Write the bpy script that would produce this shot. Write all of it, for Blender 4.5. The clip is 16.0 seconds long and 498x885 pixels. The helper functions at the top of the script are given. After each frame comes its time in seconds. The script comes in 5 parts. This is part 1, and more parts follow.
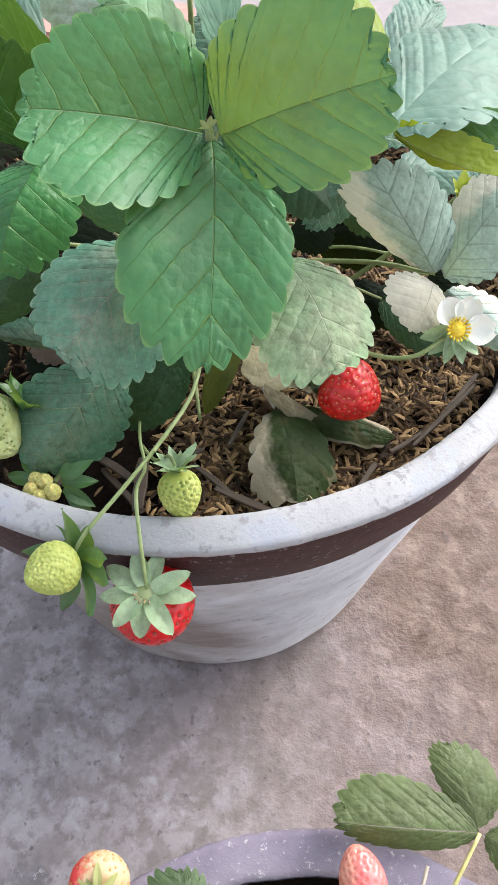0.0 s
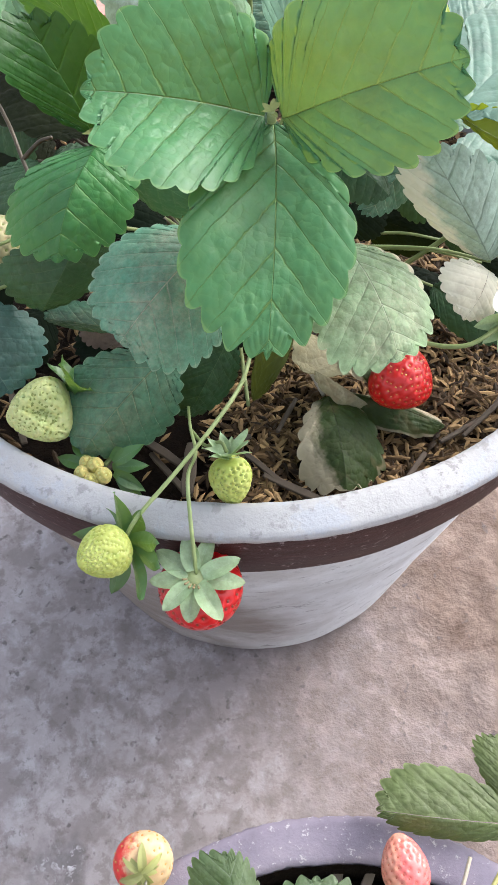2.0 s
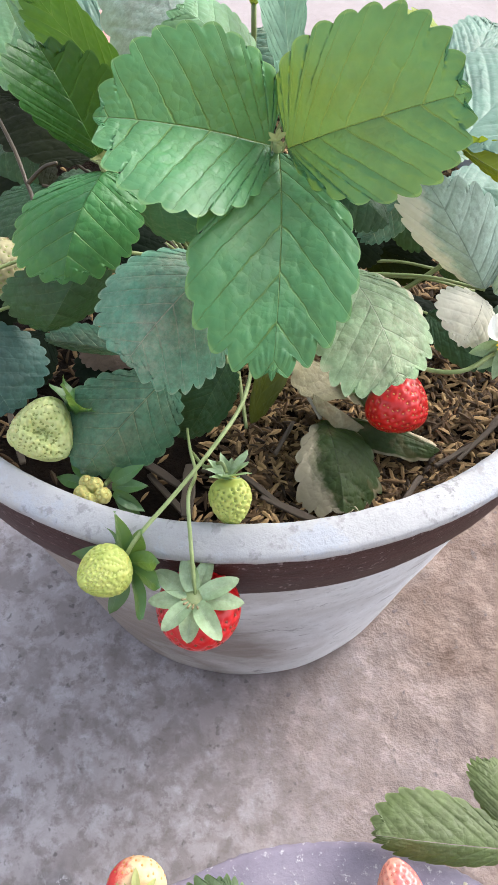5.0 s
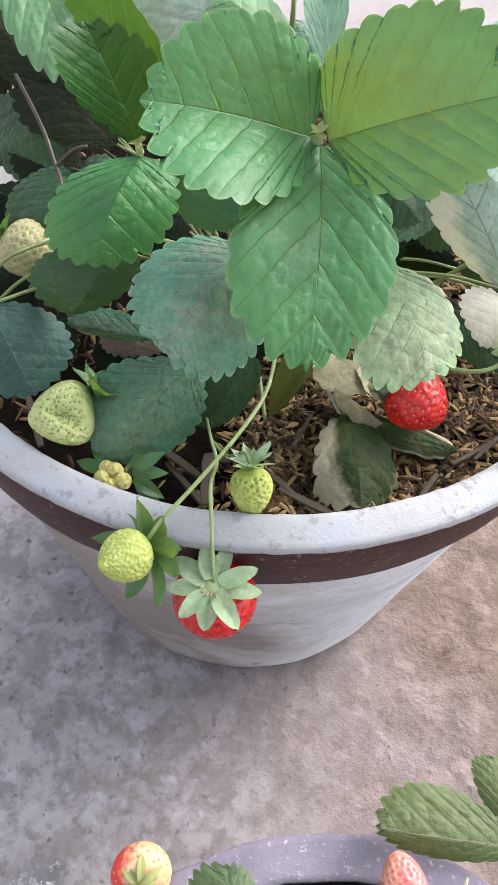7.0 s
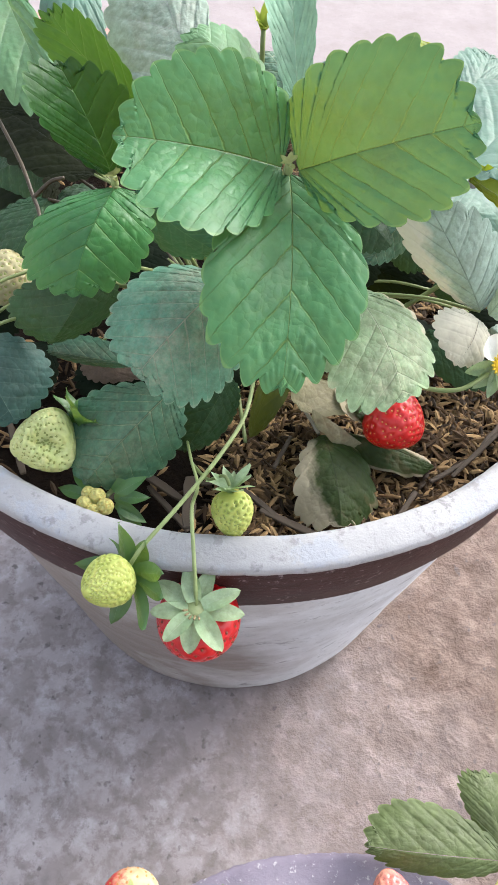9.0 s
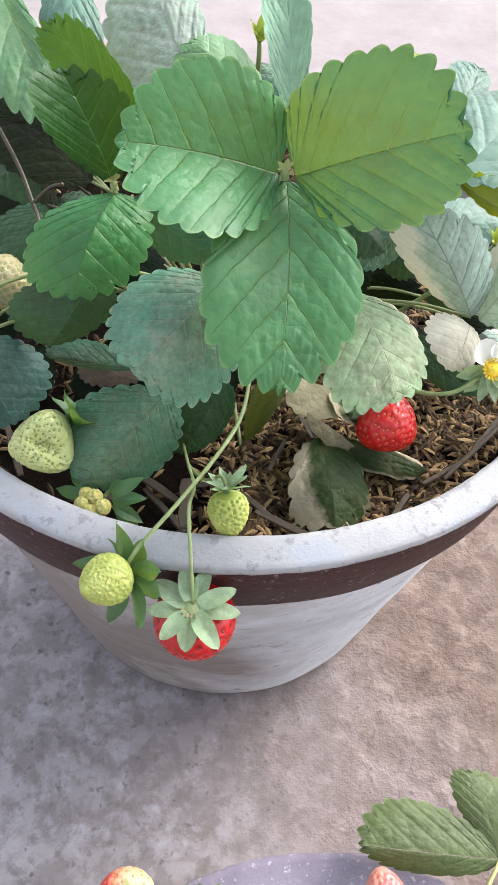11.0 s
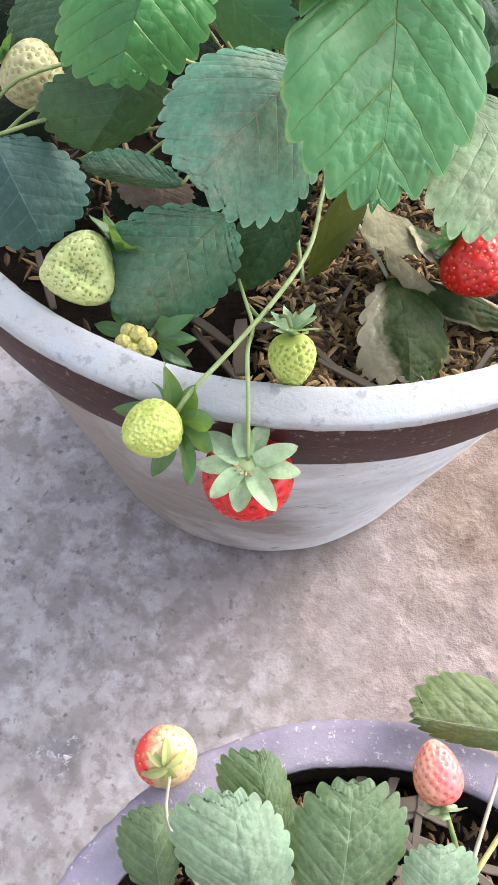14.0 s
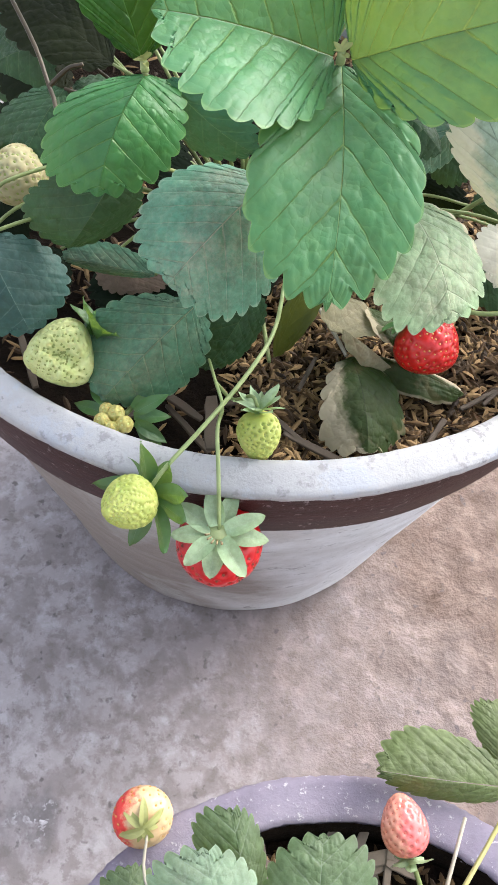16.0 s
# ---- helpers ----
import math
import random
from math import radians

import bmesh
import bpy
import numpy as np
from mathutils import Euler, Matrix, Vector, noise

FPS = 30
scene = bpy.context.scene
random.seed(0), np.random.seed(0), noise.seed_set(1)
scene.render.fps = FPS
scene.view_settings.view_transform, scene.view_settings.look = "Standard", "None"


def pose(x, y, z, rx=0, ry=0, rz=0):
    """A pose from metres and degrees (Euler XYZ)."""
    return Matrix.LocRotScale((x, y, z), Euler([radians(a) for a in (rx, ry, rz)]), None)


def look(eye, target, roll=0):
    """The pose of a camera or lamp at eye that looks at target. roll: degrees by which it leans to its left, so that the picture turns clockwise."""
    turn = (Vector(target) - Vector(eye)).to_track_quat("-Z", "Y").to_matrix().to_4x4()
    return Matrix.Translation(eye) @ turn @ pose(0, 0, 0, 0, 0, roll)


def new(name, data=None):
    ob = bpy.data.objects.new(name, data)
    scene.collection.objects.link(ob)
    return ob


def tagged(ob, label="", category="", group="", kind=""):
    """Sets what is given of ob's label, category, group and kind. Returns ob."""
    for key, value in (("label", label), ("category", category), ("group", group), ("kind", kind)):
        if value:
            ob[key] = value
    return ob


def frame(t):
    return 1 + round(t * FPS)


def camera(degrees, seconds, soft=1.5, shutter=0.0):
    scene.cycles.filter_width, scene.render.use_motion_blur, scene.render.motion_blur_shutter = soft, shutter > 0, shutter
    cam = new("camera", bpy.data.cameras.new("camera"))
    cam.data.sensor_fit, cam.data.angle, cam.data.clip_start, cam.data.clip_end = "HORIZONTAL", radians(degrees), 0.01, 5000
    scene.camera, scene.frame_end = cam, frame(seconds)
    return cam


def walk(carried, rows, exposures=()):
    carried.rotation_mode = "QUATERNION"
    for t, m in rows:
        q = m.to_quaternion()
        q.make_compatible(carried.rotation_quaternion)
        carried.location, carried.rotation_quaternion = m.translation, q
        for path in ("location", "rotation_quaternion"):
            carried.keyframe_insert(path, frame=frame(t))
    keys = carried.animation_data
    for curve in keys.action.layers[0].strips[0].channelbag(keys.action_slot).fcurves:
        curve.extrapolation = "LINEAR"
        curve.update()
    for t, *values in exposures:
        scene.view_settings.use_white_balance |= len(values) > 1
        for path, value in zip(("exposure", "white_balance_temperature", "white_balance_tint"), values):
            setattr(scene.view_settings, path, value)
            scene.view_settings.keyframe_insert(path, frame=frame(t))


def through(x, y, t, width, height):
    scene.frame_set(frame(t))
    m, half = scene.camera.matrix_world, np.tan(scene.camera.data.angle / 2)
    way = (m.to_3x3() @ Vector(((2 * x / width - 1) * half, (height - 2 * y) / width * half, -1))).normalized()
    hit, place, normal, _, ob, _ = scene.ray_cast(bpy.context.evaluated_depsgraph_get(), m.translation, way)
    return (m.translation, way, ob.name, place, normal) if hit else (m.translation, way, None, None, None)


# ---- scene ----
cam = camera(35.4, 16.0)
PATH = [
    (0, (0.02419, 0.03596, 0.60574), (0.00166, 0.26511, 0.27866), -0.69),
    (0.5, (0.01968, 0.03667, 0.60448), (-0.00104, 0.26663, 0.27785), 0.22),
    (1, (0.01337, 0.03429, 0.60472), (-0.00829, 0.26096, 0.27586), 0.63),
    (1.5, (0.01383, 0.03606, 0.60434), (-0.01150, 0.26124, 0.27472), -0.31),
    (2, (0.01325, 0.03582, 0.60508), (-0.02183, 0.25770, 0.27412), -2.48),
    (2.5, (0.01106, 0.03465, 0.60376), (-0.02042, 0.25970, 0.27457), -1.64),
    (3, (0.00968, 0.03263, 0.60860), (-0.02044, 0.26089, 0.28150), -1.16),
    (5.5, (0.00454, 0.02885, 0.60440), (-0.02129, 0.26397, 0.28183), 0.68),
    (6, (-0.00571, 0.02540, 0.59951), (-0.02987, 0.25693, 0.27422), 2.43),
    (6.5, (-0.00815, 0.02485, 0.60039), (-0.03087, 0.25545, 0.27434), 3.07),
    (7, (-0.00810, 0.02572, 0.60544), (-0.02917, 0.25998, 0.28190), 3.39),
    (7.5, (-0.00545, 0.02505, 0.60974), (-0.02492, 0.26067, 0.28709), 3.22),
    (8, (-0.00475, 0.02537, 0.61387), (-0.02594, 0.26270, 0.29259), 2.32),
    (8.5, (-0.00715, 0.02536, 0.61133), (-0.02841, 0.26477, 0.29159), 2.20),
    (9, (-0.00457, 0.02523, 0.61061), (-0.02059, 0.26747, 0.29270), 3.19),
    (11.5, (-0.00737, 0.01672, 0.61294), (-0.01869, 0.26589, 0.30023), 4.22),
    (12, (-0.01090, 0.02022, 0.61446), (-0.02515, 0.27021, 0.30254), 3.53),
    (12.5, (-0.02288, 0.02648, 0.60996), (-0.03702, 0.26735, 0.29093), 4.72),
    (13, (-0.02563, 0.02898, 0.59146), (-0.03430, 0.23902, 0.25115), 6.78),
    (13.5, (-0.02263, 0.03688, 0.57332), (-0.03315, 0.22988, 0.22312), 6.20),
    (14, (-0.02244, 0.03627, 0.57123), (-0.03686, 0.22249, 0.21752), 5.05),
    (14.5, (-0.02066, 0.03534, 0.57721), (-0.01896, 0.23355, 0.22977), 9.36),
    (15, (-0.02140, 0.03672, 0.57646), (-0.01826, 0.23970, 0.23180), 9.37),
    (15.5, (-0.02180, 0.03537, 0.57996), (-0.02517, 0.24198, 0.23746), 7.54),
    (16, (-0.02147, 0.03160, 0.59527), (-0.02643, 0.24300, 0.25573), 7.02),
]
walk(cam, [(t, look(eye, target, roll)) for t, eye, target, roll in PATH], [(0.0, 0.42, 6120, 9), (1.0, 0.5, 6120, 9), (3.0, 0.52, 6120, 9), (5.5, 0.54, 6120, 9), (12.5, 0.54, 6120, 9), (13.4, 0.85, 6120, 9), (14.0, 0.85, 6120, 9), (14.5, 0.72, 6120, 9), (15.4, 0.7, 6120, 9), (16.0, 0.67, 6120, 9)])

# ---- light ----
world = bpy.data.worlds.new("sky")
scene.world = world
world.use_nodes = True
wn, wl = world.node_tree.nodes, world.node_tree.links
sky = wn.new("ShaderNodeTexSky")
sky.sky_type, sky.sun_disc = "NISHITA", False
SUN_UP, SUN_ROUND = radians(37), radians(46)
sky.dust_density, sky.ozone_density = 4.0, 0.6
sky.sun_elevation, sky.sun_rotation = SUN_UP, SUN_ROUND
hazy = wn.new("ShaderNodeHueSaturation")  # thin haze takes colour out of the sky
hazy.inputs["Saturation"].default_value = 0.4
wl.new(sky.outputs[0], hazy.inputs["Color"])
wl.new(hazy.outputs[0], wn["Background"].inputs[0])
wn["Background"].inputs[1].default_value = 0.35
sun = new("sun", bpy.data.lights.new("sun", "SUN"))
sun.data.energy, sun.data.angle, sun.data.color = 0.85, radians(36), (1.0, 0.82, 0.62)
sun.matrix_world = look((math.sin(SUN_ROUND) * math.cos(SUN_UP), math.cos(SUN_ROUND) * math.cos(SUN_UP), math.sin(SUN_UP)), (0, 0, 0))


# ---- materials ----
class Nodes:
    """A small helper for building node materials."""

    def __init__(self, name, rough=0.5, spec=0.5):
        self.m = bpy.data.materials.new(name)
        self.m.use_nodes = True
        self.t = self.m.node_tree
        self.b = self.t.nodes["Principled BSDF"]
        self.b.inputs["Roughness"].default_value = rough
        self.b.inputs["Specular IOR Level"].default_value = spec
        self.pos = self.n("ShaderNodeTexCoord").outputs["Object"]

    def n(self, kind, **put):
        node = self.t.nodes.new(kind)
        for key, value in put.items():
            node.inputs[key.replace("_", " ")].default_value = value
        return node

    def link(self, a, b):
        self.t.links.new(a, b)

    def noise(self, scale, detail=4.0, rough=0.6, distort=0.0, at=None):
        node = self.n("ShaderNodeTexNoise", Scale=scale, Detail=detail, Roughness=rough, Distortion=distort)
        self.link(at or self.pos, node.inputs["Vector"])
        return node.outputs["Fac"]

    def voronoi(self, scale, feature="F1", out="Distance", at=None):
        node = self.n("ShaderNodeTexVoronoi", Scale=scale)
        node.feature = feature
        self.link(at or self.pos, node.inputs["Vector"])
        return node.outputs[out]

    def ramp(self, fac, *stops):
        node = self.n("ShaderNodeValToRGB")
        e = node.color_ramp.elements
        while len(e) < len(stops):
            e.new(0.5)
        for el, (p, c) in zip(e, stops):
            el.position = p
            el.color = (*c, 1) if isinstance(c, tuple) else (c, c, c, 1)
        self.link(fac, node.inputs["Fac"])
        return node.outputs["Color"]

    def math(self, op, a, b=0.0, c=0.0):
        node = self.n("ShaderNodeMath")
        node.operation = op
        for k, v in enumerate((a, b, c)):
            if isinstance(v, (int, float)):
                node.inputs[k].default_value = v
            else:
                self.link(v, node.inputs[k])
        return node.outputs[0]

    def mix(self, fac, a, b, how="MIX"):
        node = self.n("ShaderNodeMix")
        node.data_type, node.blend_type = "RGBA", how
        for k, v in ((0, fac), (6, a), (7, b)):
            if isinstance(v, tuple):
                node.inputs[k].default_value = (*v, 1)
            elif isinstance(v, (int, float)):
                node.inputs[k].default_value = v
            else:
                self.link(v, node.inputs[k])
        return node.outputs[2]

    def bump(self, height, strength=0.3, far=0.002, after=None):
        node = self.n("ShaderNodeBump", Strength=strength, Distance=far)
        self.link(height, node.inputs["Height"])
        if after:
            self.link(after, node.inputs["Normal"])
        self.link(node.outputs[0], self.b.inputs["Normal"])
        return node.outputs[0]

    def colour(self, c):
        self.link(c, self.b.inputs["Base Color"])
        return self

    def rough(self, v):
        self.link(v, self.b.inputs["Roughness"])
        return self

    def thin(self, c, share):
        """Lets part of the light through the sheet."""
        tr = self.n("ShaderNodeBsdfTranslucent")
        self.link(c, tr.inputs["Color"])
        mx = self.n("ShaderNodeMixShader", Fac=share)
        self.link(self.b.outputs[0], mx.inputs[1])
        self.link(tr.outputs[0], mx.inputs[2])
        self.link(mx.outputs[0], self.t.nodes["Material Output"].inputs["Surface"])
        return self


def leaf_material(name, base, vein, rough=0.42, dust=0.0, dust_colour=(0.42, 0.42, 0.36), through=0.28, glow=(0.42, 0.55, 0.02), relief=1.0, edge=None, edge_from=0.97, burn=0.0, spec=0.4, lines=1.0, one_side=None, side_from=0.24, vw=1.0, coat=0.0, groove=0.08):
    k = Nodes(name, rough, spec)
    uv = k.n("ShaderNodeUVMap").outputs[0]
    sep = k.n("ShaderNodeSeparateXYZ")
    k.link(uv, sep.inputs[0])
    u, v = sep.outputs[0], sep.outputs[1]
    u = k.math("ADD", u, k.math("MULTIPLY_ADD", k.noise(140, 3), 0.2, -0.1))
    d = k.math("ABSOLUTE", k.math("SUBTRACT", k.math("FRACT", k.math("ADD", u, 0.5)), 0.5))
    width = k.math("MULTIPLY_ADD", k.math("SUBTRACT", 1.0, v), 0.06 * vw, 0.03 * vw)
    side = k.math("SUBTRACT", 1.0, k.math("SMOOTH_MIN", k.math("DIVIDE", d, width), 1.0, 0.2))
    mid = k.math("SUBTRACT", 1.0, k.math("SMOOTH_MIN", k.math("DIVIDE", v, 0.02 * vw), 1.0, 0.2))
    side = k.math("MULTIPLY", side, k.ramp(k.noise(170, 3), (0.35, 0.35), (0.65, 1.0)))
    side = k.math("MULTIPLY", side, k.ramp(v, (0.25, 1.0), (0.95, 0.3)))
    veins = k.math("MAXIMUM", k.math("MULTIPLY", side, 0.8), mid)
    veins = k.math("MAXIMUM", veins, 0.0)
    big, fine = k.noise(38, 5), k.noise(420, 3)
    dark = tuple(c * 0.72 for c in base)
    light = tuple(min(1, c * 1.25) for c in base)
    col = k.ramp(big, (0.34, dark), (0.5, base), (0.68, light))
    col = k.mix(k.math("MULTIPLY", fine, 0.3), col, light)
    # the fine net of veins, its meshes puffed up
    warp = k.n("ShaderNodeVectorMath")
    warp.operation = "ADD"
    k.link(k.pos, warp.inputs[0])
    sway = k.n("ShaderNodeTexNoise", Scale=160.0, Detail=2.0)
    k.link(k.pos, sway.inputs["Vector"])
    little = k.n("ShaderNodeVectorMath")
    little.operation = "SCALE"
    little.inputs["Scale"].default_value = 0.003
    k.link(sway.outputs["Color"], little.inputs[0])
    k.link(little.outputs[0], warp.inputs[1])
    net = k.math("POWER", k.voronoi(330, at=warp.outputs[0]), 2.0)
    net2 = k.math("POWER", k.voronoi(165, at=warp.outputs[0]), 2.0)
    col = k.mix(k.math("MULTIPLY", net, 0.07 * lines), col, vein)
    col = k.mix(k.math("MINIMUM", k.math("MULTIPLY", veins, 0.5 * lines), 1.0), col, vein)
    if dust:
        dm = k.ramp(k.noise(60, 6, 0.7), (0.32, 0.0), (0.68, 1.0))
        dm = k.math("MULTIPLY", dm, k.ramp(k.noise(900, 2), (0.3, 0.35), (0.7, 1.0)))
        dm = k.math("MULTIPLY", dm, k.ramp(v, (0.55, 1.0), (0.92, 0.25)))
        col = k.mix(k.math("MULTIPLY", dm, dust), col, dust_colour)
        grime = k.ramp(k.noise(230, 6, 0.75), (0.4, 0.74), (0.62, 1.12))
        col = k.mix(min(1.0, 0.4 + dust), col, grime, "MULTIPLY")
    # pale margin and tooth tips
    tip = k.math("POWER", k.math("SUBTRACT", 1.0, k.math("MULTIPLY", d, 2.0)), 2.0)
    rim = k.ramp(k.math("ADD", v, k.math("MULTIPLY", tip, 0.03)), (0.985, 0.0), (1.01, 1.0))
    col = k.mix(k.math("MULTIPLY", rim, 0.14), col, tuple(min(0.7, c * 1.35 + 0.05) for c in vein))
    if edge:
        em = k.ramp(k.math("ADD", v, k.math("MULTIPLY", k.noise(90, 4), 0.16)), (edge_from, 0.0), (edge_from + 0.08, 1.0))
        em = k.math("MULTIPLY", em, k.ramp(k.noise(34, 3), (0.45, 0.0), (0.6, 1.0)))
        col = k.mix(k.math("MULTIPLY", em, 0.85), col, edge)
    if burn:
        bm_ = k.ramp(k.noise(70, 5, 0.6, 0.6), (0.55, 0.0), (0.68, 1.0))
        col = k.mix(k.math("MULTIPLY", bm_, burn), col, (0.16, 0.1, 0.05))
    if one_side:
        reach = k.math("MULTIPLY", k.math("MINIMUM", k.math("MAXIMUM", k.math("MULTIPLY", u, -0.5), 0.0), 1.0), v)
        side_m = k.ramp(k.math("ADD", reach, k.math("MULTIPLY_ADD", k.noise(70, 4), 0.9, -0.45)), (side_from, 0.0), (side_from + 0.26, 1.0))
        col = k.mix(k.math("MULTIPLY", side_m, 0.85), col, one_side)
    k.colour(col)
    k.rough(k.ramp(k.noise(240, 3), (0.3, rough - 0.06), (0.7, rough + 0.14)))
    h = k.math("ADD", k.math("MULTIPLY", net, -0.8), k.math("MULTIPLY", net2, -1.3))
    h = k.math("ADD", h, k.math("MULTIPLY", fine, 0.25))
    # young puffs fade towards the margin
    h = k.math("MULTIPLY", h, k.ramp(v, (0.5, 1.0), (1.0, 0.3)))
    first = k.bump(h, 0.55 * relief, 0.0009)
    k.bump(k.math("MULTIPLY", veins, -1.0), groove, 0.0014, first)
    k.b.inputs["Coat Weight"].default_value = coat
    k.b.inputs["Coat Roughness"].default_value = 0.36
    k.thin(k.mix(0.5, k.mix(k.math("MULTIPLY", veins, 0.5), glow, vein), col), through)
    return k.m


LEAF = dict(
    green=leaf_material("leaf_green", (0.046, 0.174, 0.062), (0.36, 0.48, 0.12), 0.46, through=0.26, glow=(0.36, 0.37, 0.0), spec=0.42, lines=1.25, relief=1.1, coat=0.17, groove=0.8, vw=0.6),
    fresh=leaf_material("leaf_fresh", (0.028, 0.145, 0.034), (0.24, 0.42, 0.08), 0.46, through=0.14, spec=0.42, lines=1.3, relief=1.1, coat=0.1, groove=0.7, vw=0.6),
    ashen=leaf_material("leaf_ashen", (0.23, 0.31, 0.25), (0.42, 0.42, 0.36), 0.6, 0.5, (0.46, 0.4, 0.37), relief=0.9),
    deep=leaf_material("leaf_deep", (0.01, 0.06, 0.01), (0.1, 0.22, 0.04), 0.42, through=0.12, glow=(0.2, 0.34, 0.0), spec=0.35, relief=0.8, lines=1.4, groove=0.6),
    lime=leaf_material("leaf_lime", (0.035, 0.115, 0.008), (0.16, 0.26, 0.05), 0.45, through=0.14, glow=(0.2, 0.34, 0.0), spec=0.4, relief=0.7, lines=1.2, groove=0.4),
    # sunlit copy of the lime leaf, the brightness put into its colour
    sunny=leaf_material("leaf_sunny", (0.17, 0.23, 0.008), (0.32, 0.38, 0.06), 0.45, through=0.45, glow=(0.5, 0.52, 0.01), spec=0.4, relief=0.6),
    dusty=leaf_material("leaf_dusty", (0.075, 0.225, 0.14), (0.5, 0.46, 0.32), 0.5, 0.85, (0.33, 0.3, 0.215), lines=1.8, relief=1.6, spec=0.35, vw=0.75, through=0.1, groove=0.6),
    grey=leaf_material("leaf_grey", (0.11, 0.24, 0.11), (0.34, 0.46, 0.26), 0.5, 0.2, (0.3, 0.36, 0.26), spec=0.35, relief=0.7, lines=1.4, groove=0.4),
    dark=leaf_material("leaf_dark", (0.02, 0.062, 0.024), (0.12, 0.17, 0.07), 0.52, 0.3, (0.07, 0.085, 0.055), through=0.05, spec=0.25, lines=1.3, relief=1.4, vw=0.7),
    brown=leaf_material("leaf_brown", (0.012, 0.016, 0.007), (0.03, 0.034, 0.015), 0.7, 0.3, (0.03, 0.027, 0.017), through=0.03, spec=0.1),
    # near-black leaf: the shade in the gaps is painted as its colour
    gap_shade=leaf_material("leaf_gap_shade", (0.005, 0.009, 0.005), (0.015, 0.02, 0.01), 0.7, through=0.02, spec=0.05),
    teal=leaf_material("leaf_teal", (0.02, 0.068, 0.056), (0.14, 0.2, 0.15), 0.5, 0.25, (0.09, 0.115, 0.105), lines=1.4, relief=1.4, spec=0.3, through=0.05, vw=0.7),
    dusky=leaf_material("leaf_dusky", (0.036, 0.125, 0.07), (0.32, 0.34, 0.18), 0.5, 0.6, (0.19, 0.18, 0.115), edge=(0.14, 0.15, 0.07), lines=1.8, relief=1.5, spec=0.35, edge_from=1.04, through=0.06, groove=0.6, vw=0.7),
    pale=leaf_material("leaf_pale", (0.19, 0.29, 0.15), (0.46, 0.49, 0.32), 0.5, 0.6, (0.43, 0.38, 0.26), edge=(0.52, 0.42, 0.3), lines=1.3, relief=1.3, groove=0.5, vw=0.7, through=0.2),
    silver=leaf_material("leaf_silver", (0.26, 0.35, 0.3), (0.13, 0.18, 0.15), 0.55, 0.3, (0.36, 0.39, 0.34), relief=1.0, lines=1.5, vw=1.2, spec=0.4, one_side=(0.6, 0.56, 0.46), side_from=0.4, groove=0.5, through=0.14),
    rosy=leaf_material("leaf_rosy", (0.42, 0.34, 0.3), (0.5, 0.42, 0.36), 0.65, 0.3, (0.5, 0.4, 0.36)),
    cool=leaf_material("leaf_cool", (0.025, 0.13, 0.07), (0.16, 0.3, 0.14), 0.45, through=0.05, spec=0.4),
    upright=leaf_material("leaf_upright", (0.16, 0.3, 0.2), (0.36, 0.48, 0.34), 0.5, 0.2, (0.3, 0.38, 0.3), spec=0.4, relief=0.7, lines=1.2, groove=0.4, through=0.35, glow=(0.34, 0.5, 0.3)),
    moss=leaf_material("leaf_moss", (0.035, 0.05, 0.01), (0.12, 0.14, 0.04), 0.5, through=0.2, glow=(0.3, 0.32, 0.02), spec=0.35, relief=0.7),
    cream=leaf_material("leaf_cream", (0.66, 0.62, 0.5), (0.68, 0.63, 0.52), 0.7, through=0.14, relief=0.6),
    blue=leaf_material("leaf_blue", (0.07, 0.145, 0.105), (0.16, 0.26, 0.19), 0.5, 0.2, (0.18, 0.25, 0.21), lines=0.8, relief=0.35, spec=0.35, through=0.12),
    olive=leaf_material("leaf_olive", (0.07, 0.1, 0.03), (0.22, 0.26, 0.11), 0.55, 0.5, (0.2, 0.22, 0.13), edge=(0.05, 0.03, 0.02), edge_from=1.015, relief=1.0, through=0.16, vw=0.7),
    palegreen=leaf_material("leaf_palegreen", (0.15, 0.23, 0.14), (0.36, 0.43, 0.29), 0.52, 0.45, (0.36, 0.385, 0.31), spec=0.5, vw=0.9, relief=0.9),
    sage=leaf_material("leaf_sage", (0.062, 0.108, 0.045), (0.3, 0.36, 0.22), 0.48, 0.5, (0.2, 0.24, 0.155), edge=(0.05, 0.035, 0.02), edge_from=1.015, vw=0.9, lines=1.3, relief=1.1),
    rust=leaf_material("leaf_rust", (0.12, 0.08, 0.06), (0.18, 0.13, 0.09), 0.7, 0.3, (0.2, 0.16, 0.13), through=0.06),
    withered=leaf_material("leaf_withered", (0.2, 0.18, 0.1), (0.28, 0.25, 0.15), 0.8, 0.5, (0.38, 0.33, 0.24), 0.12, burn=0.6),
    half_dry=leaf_material("leaf_half_dry", (0.026, 0.052, 0.012), (0.018, 0.026, 0.008), 0.55, 0.3, (0.1, 0.085, 0.035), 0.12, edge=(0.5, 0.41, 0.29), burn=0.4, one_side=(0.46, 0.39, 0.27), side_from=0.36, lines=1.4, relief=1.3, spec=0.22),
)


def stem_material(name, a, b):
    k = Nodes(name, 0.5)
    k.colour(k.ramp(k.noise(120, 4), (0.3, a), (0.7, b)))
    k.bump(k.noise(700, 3), 0.3, 0.0006)
    return k.m


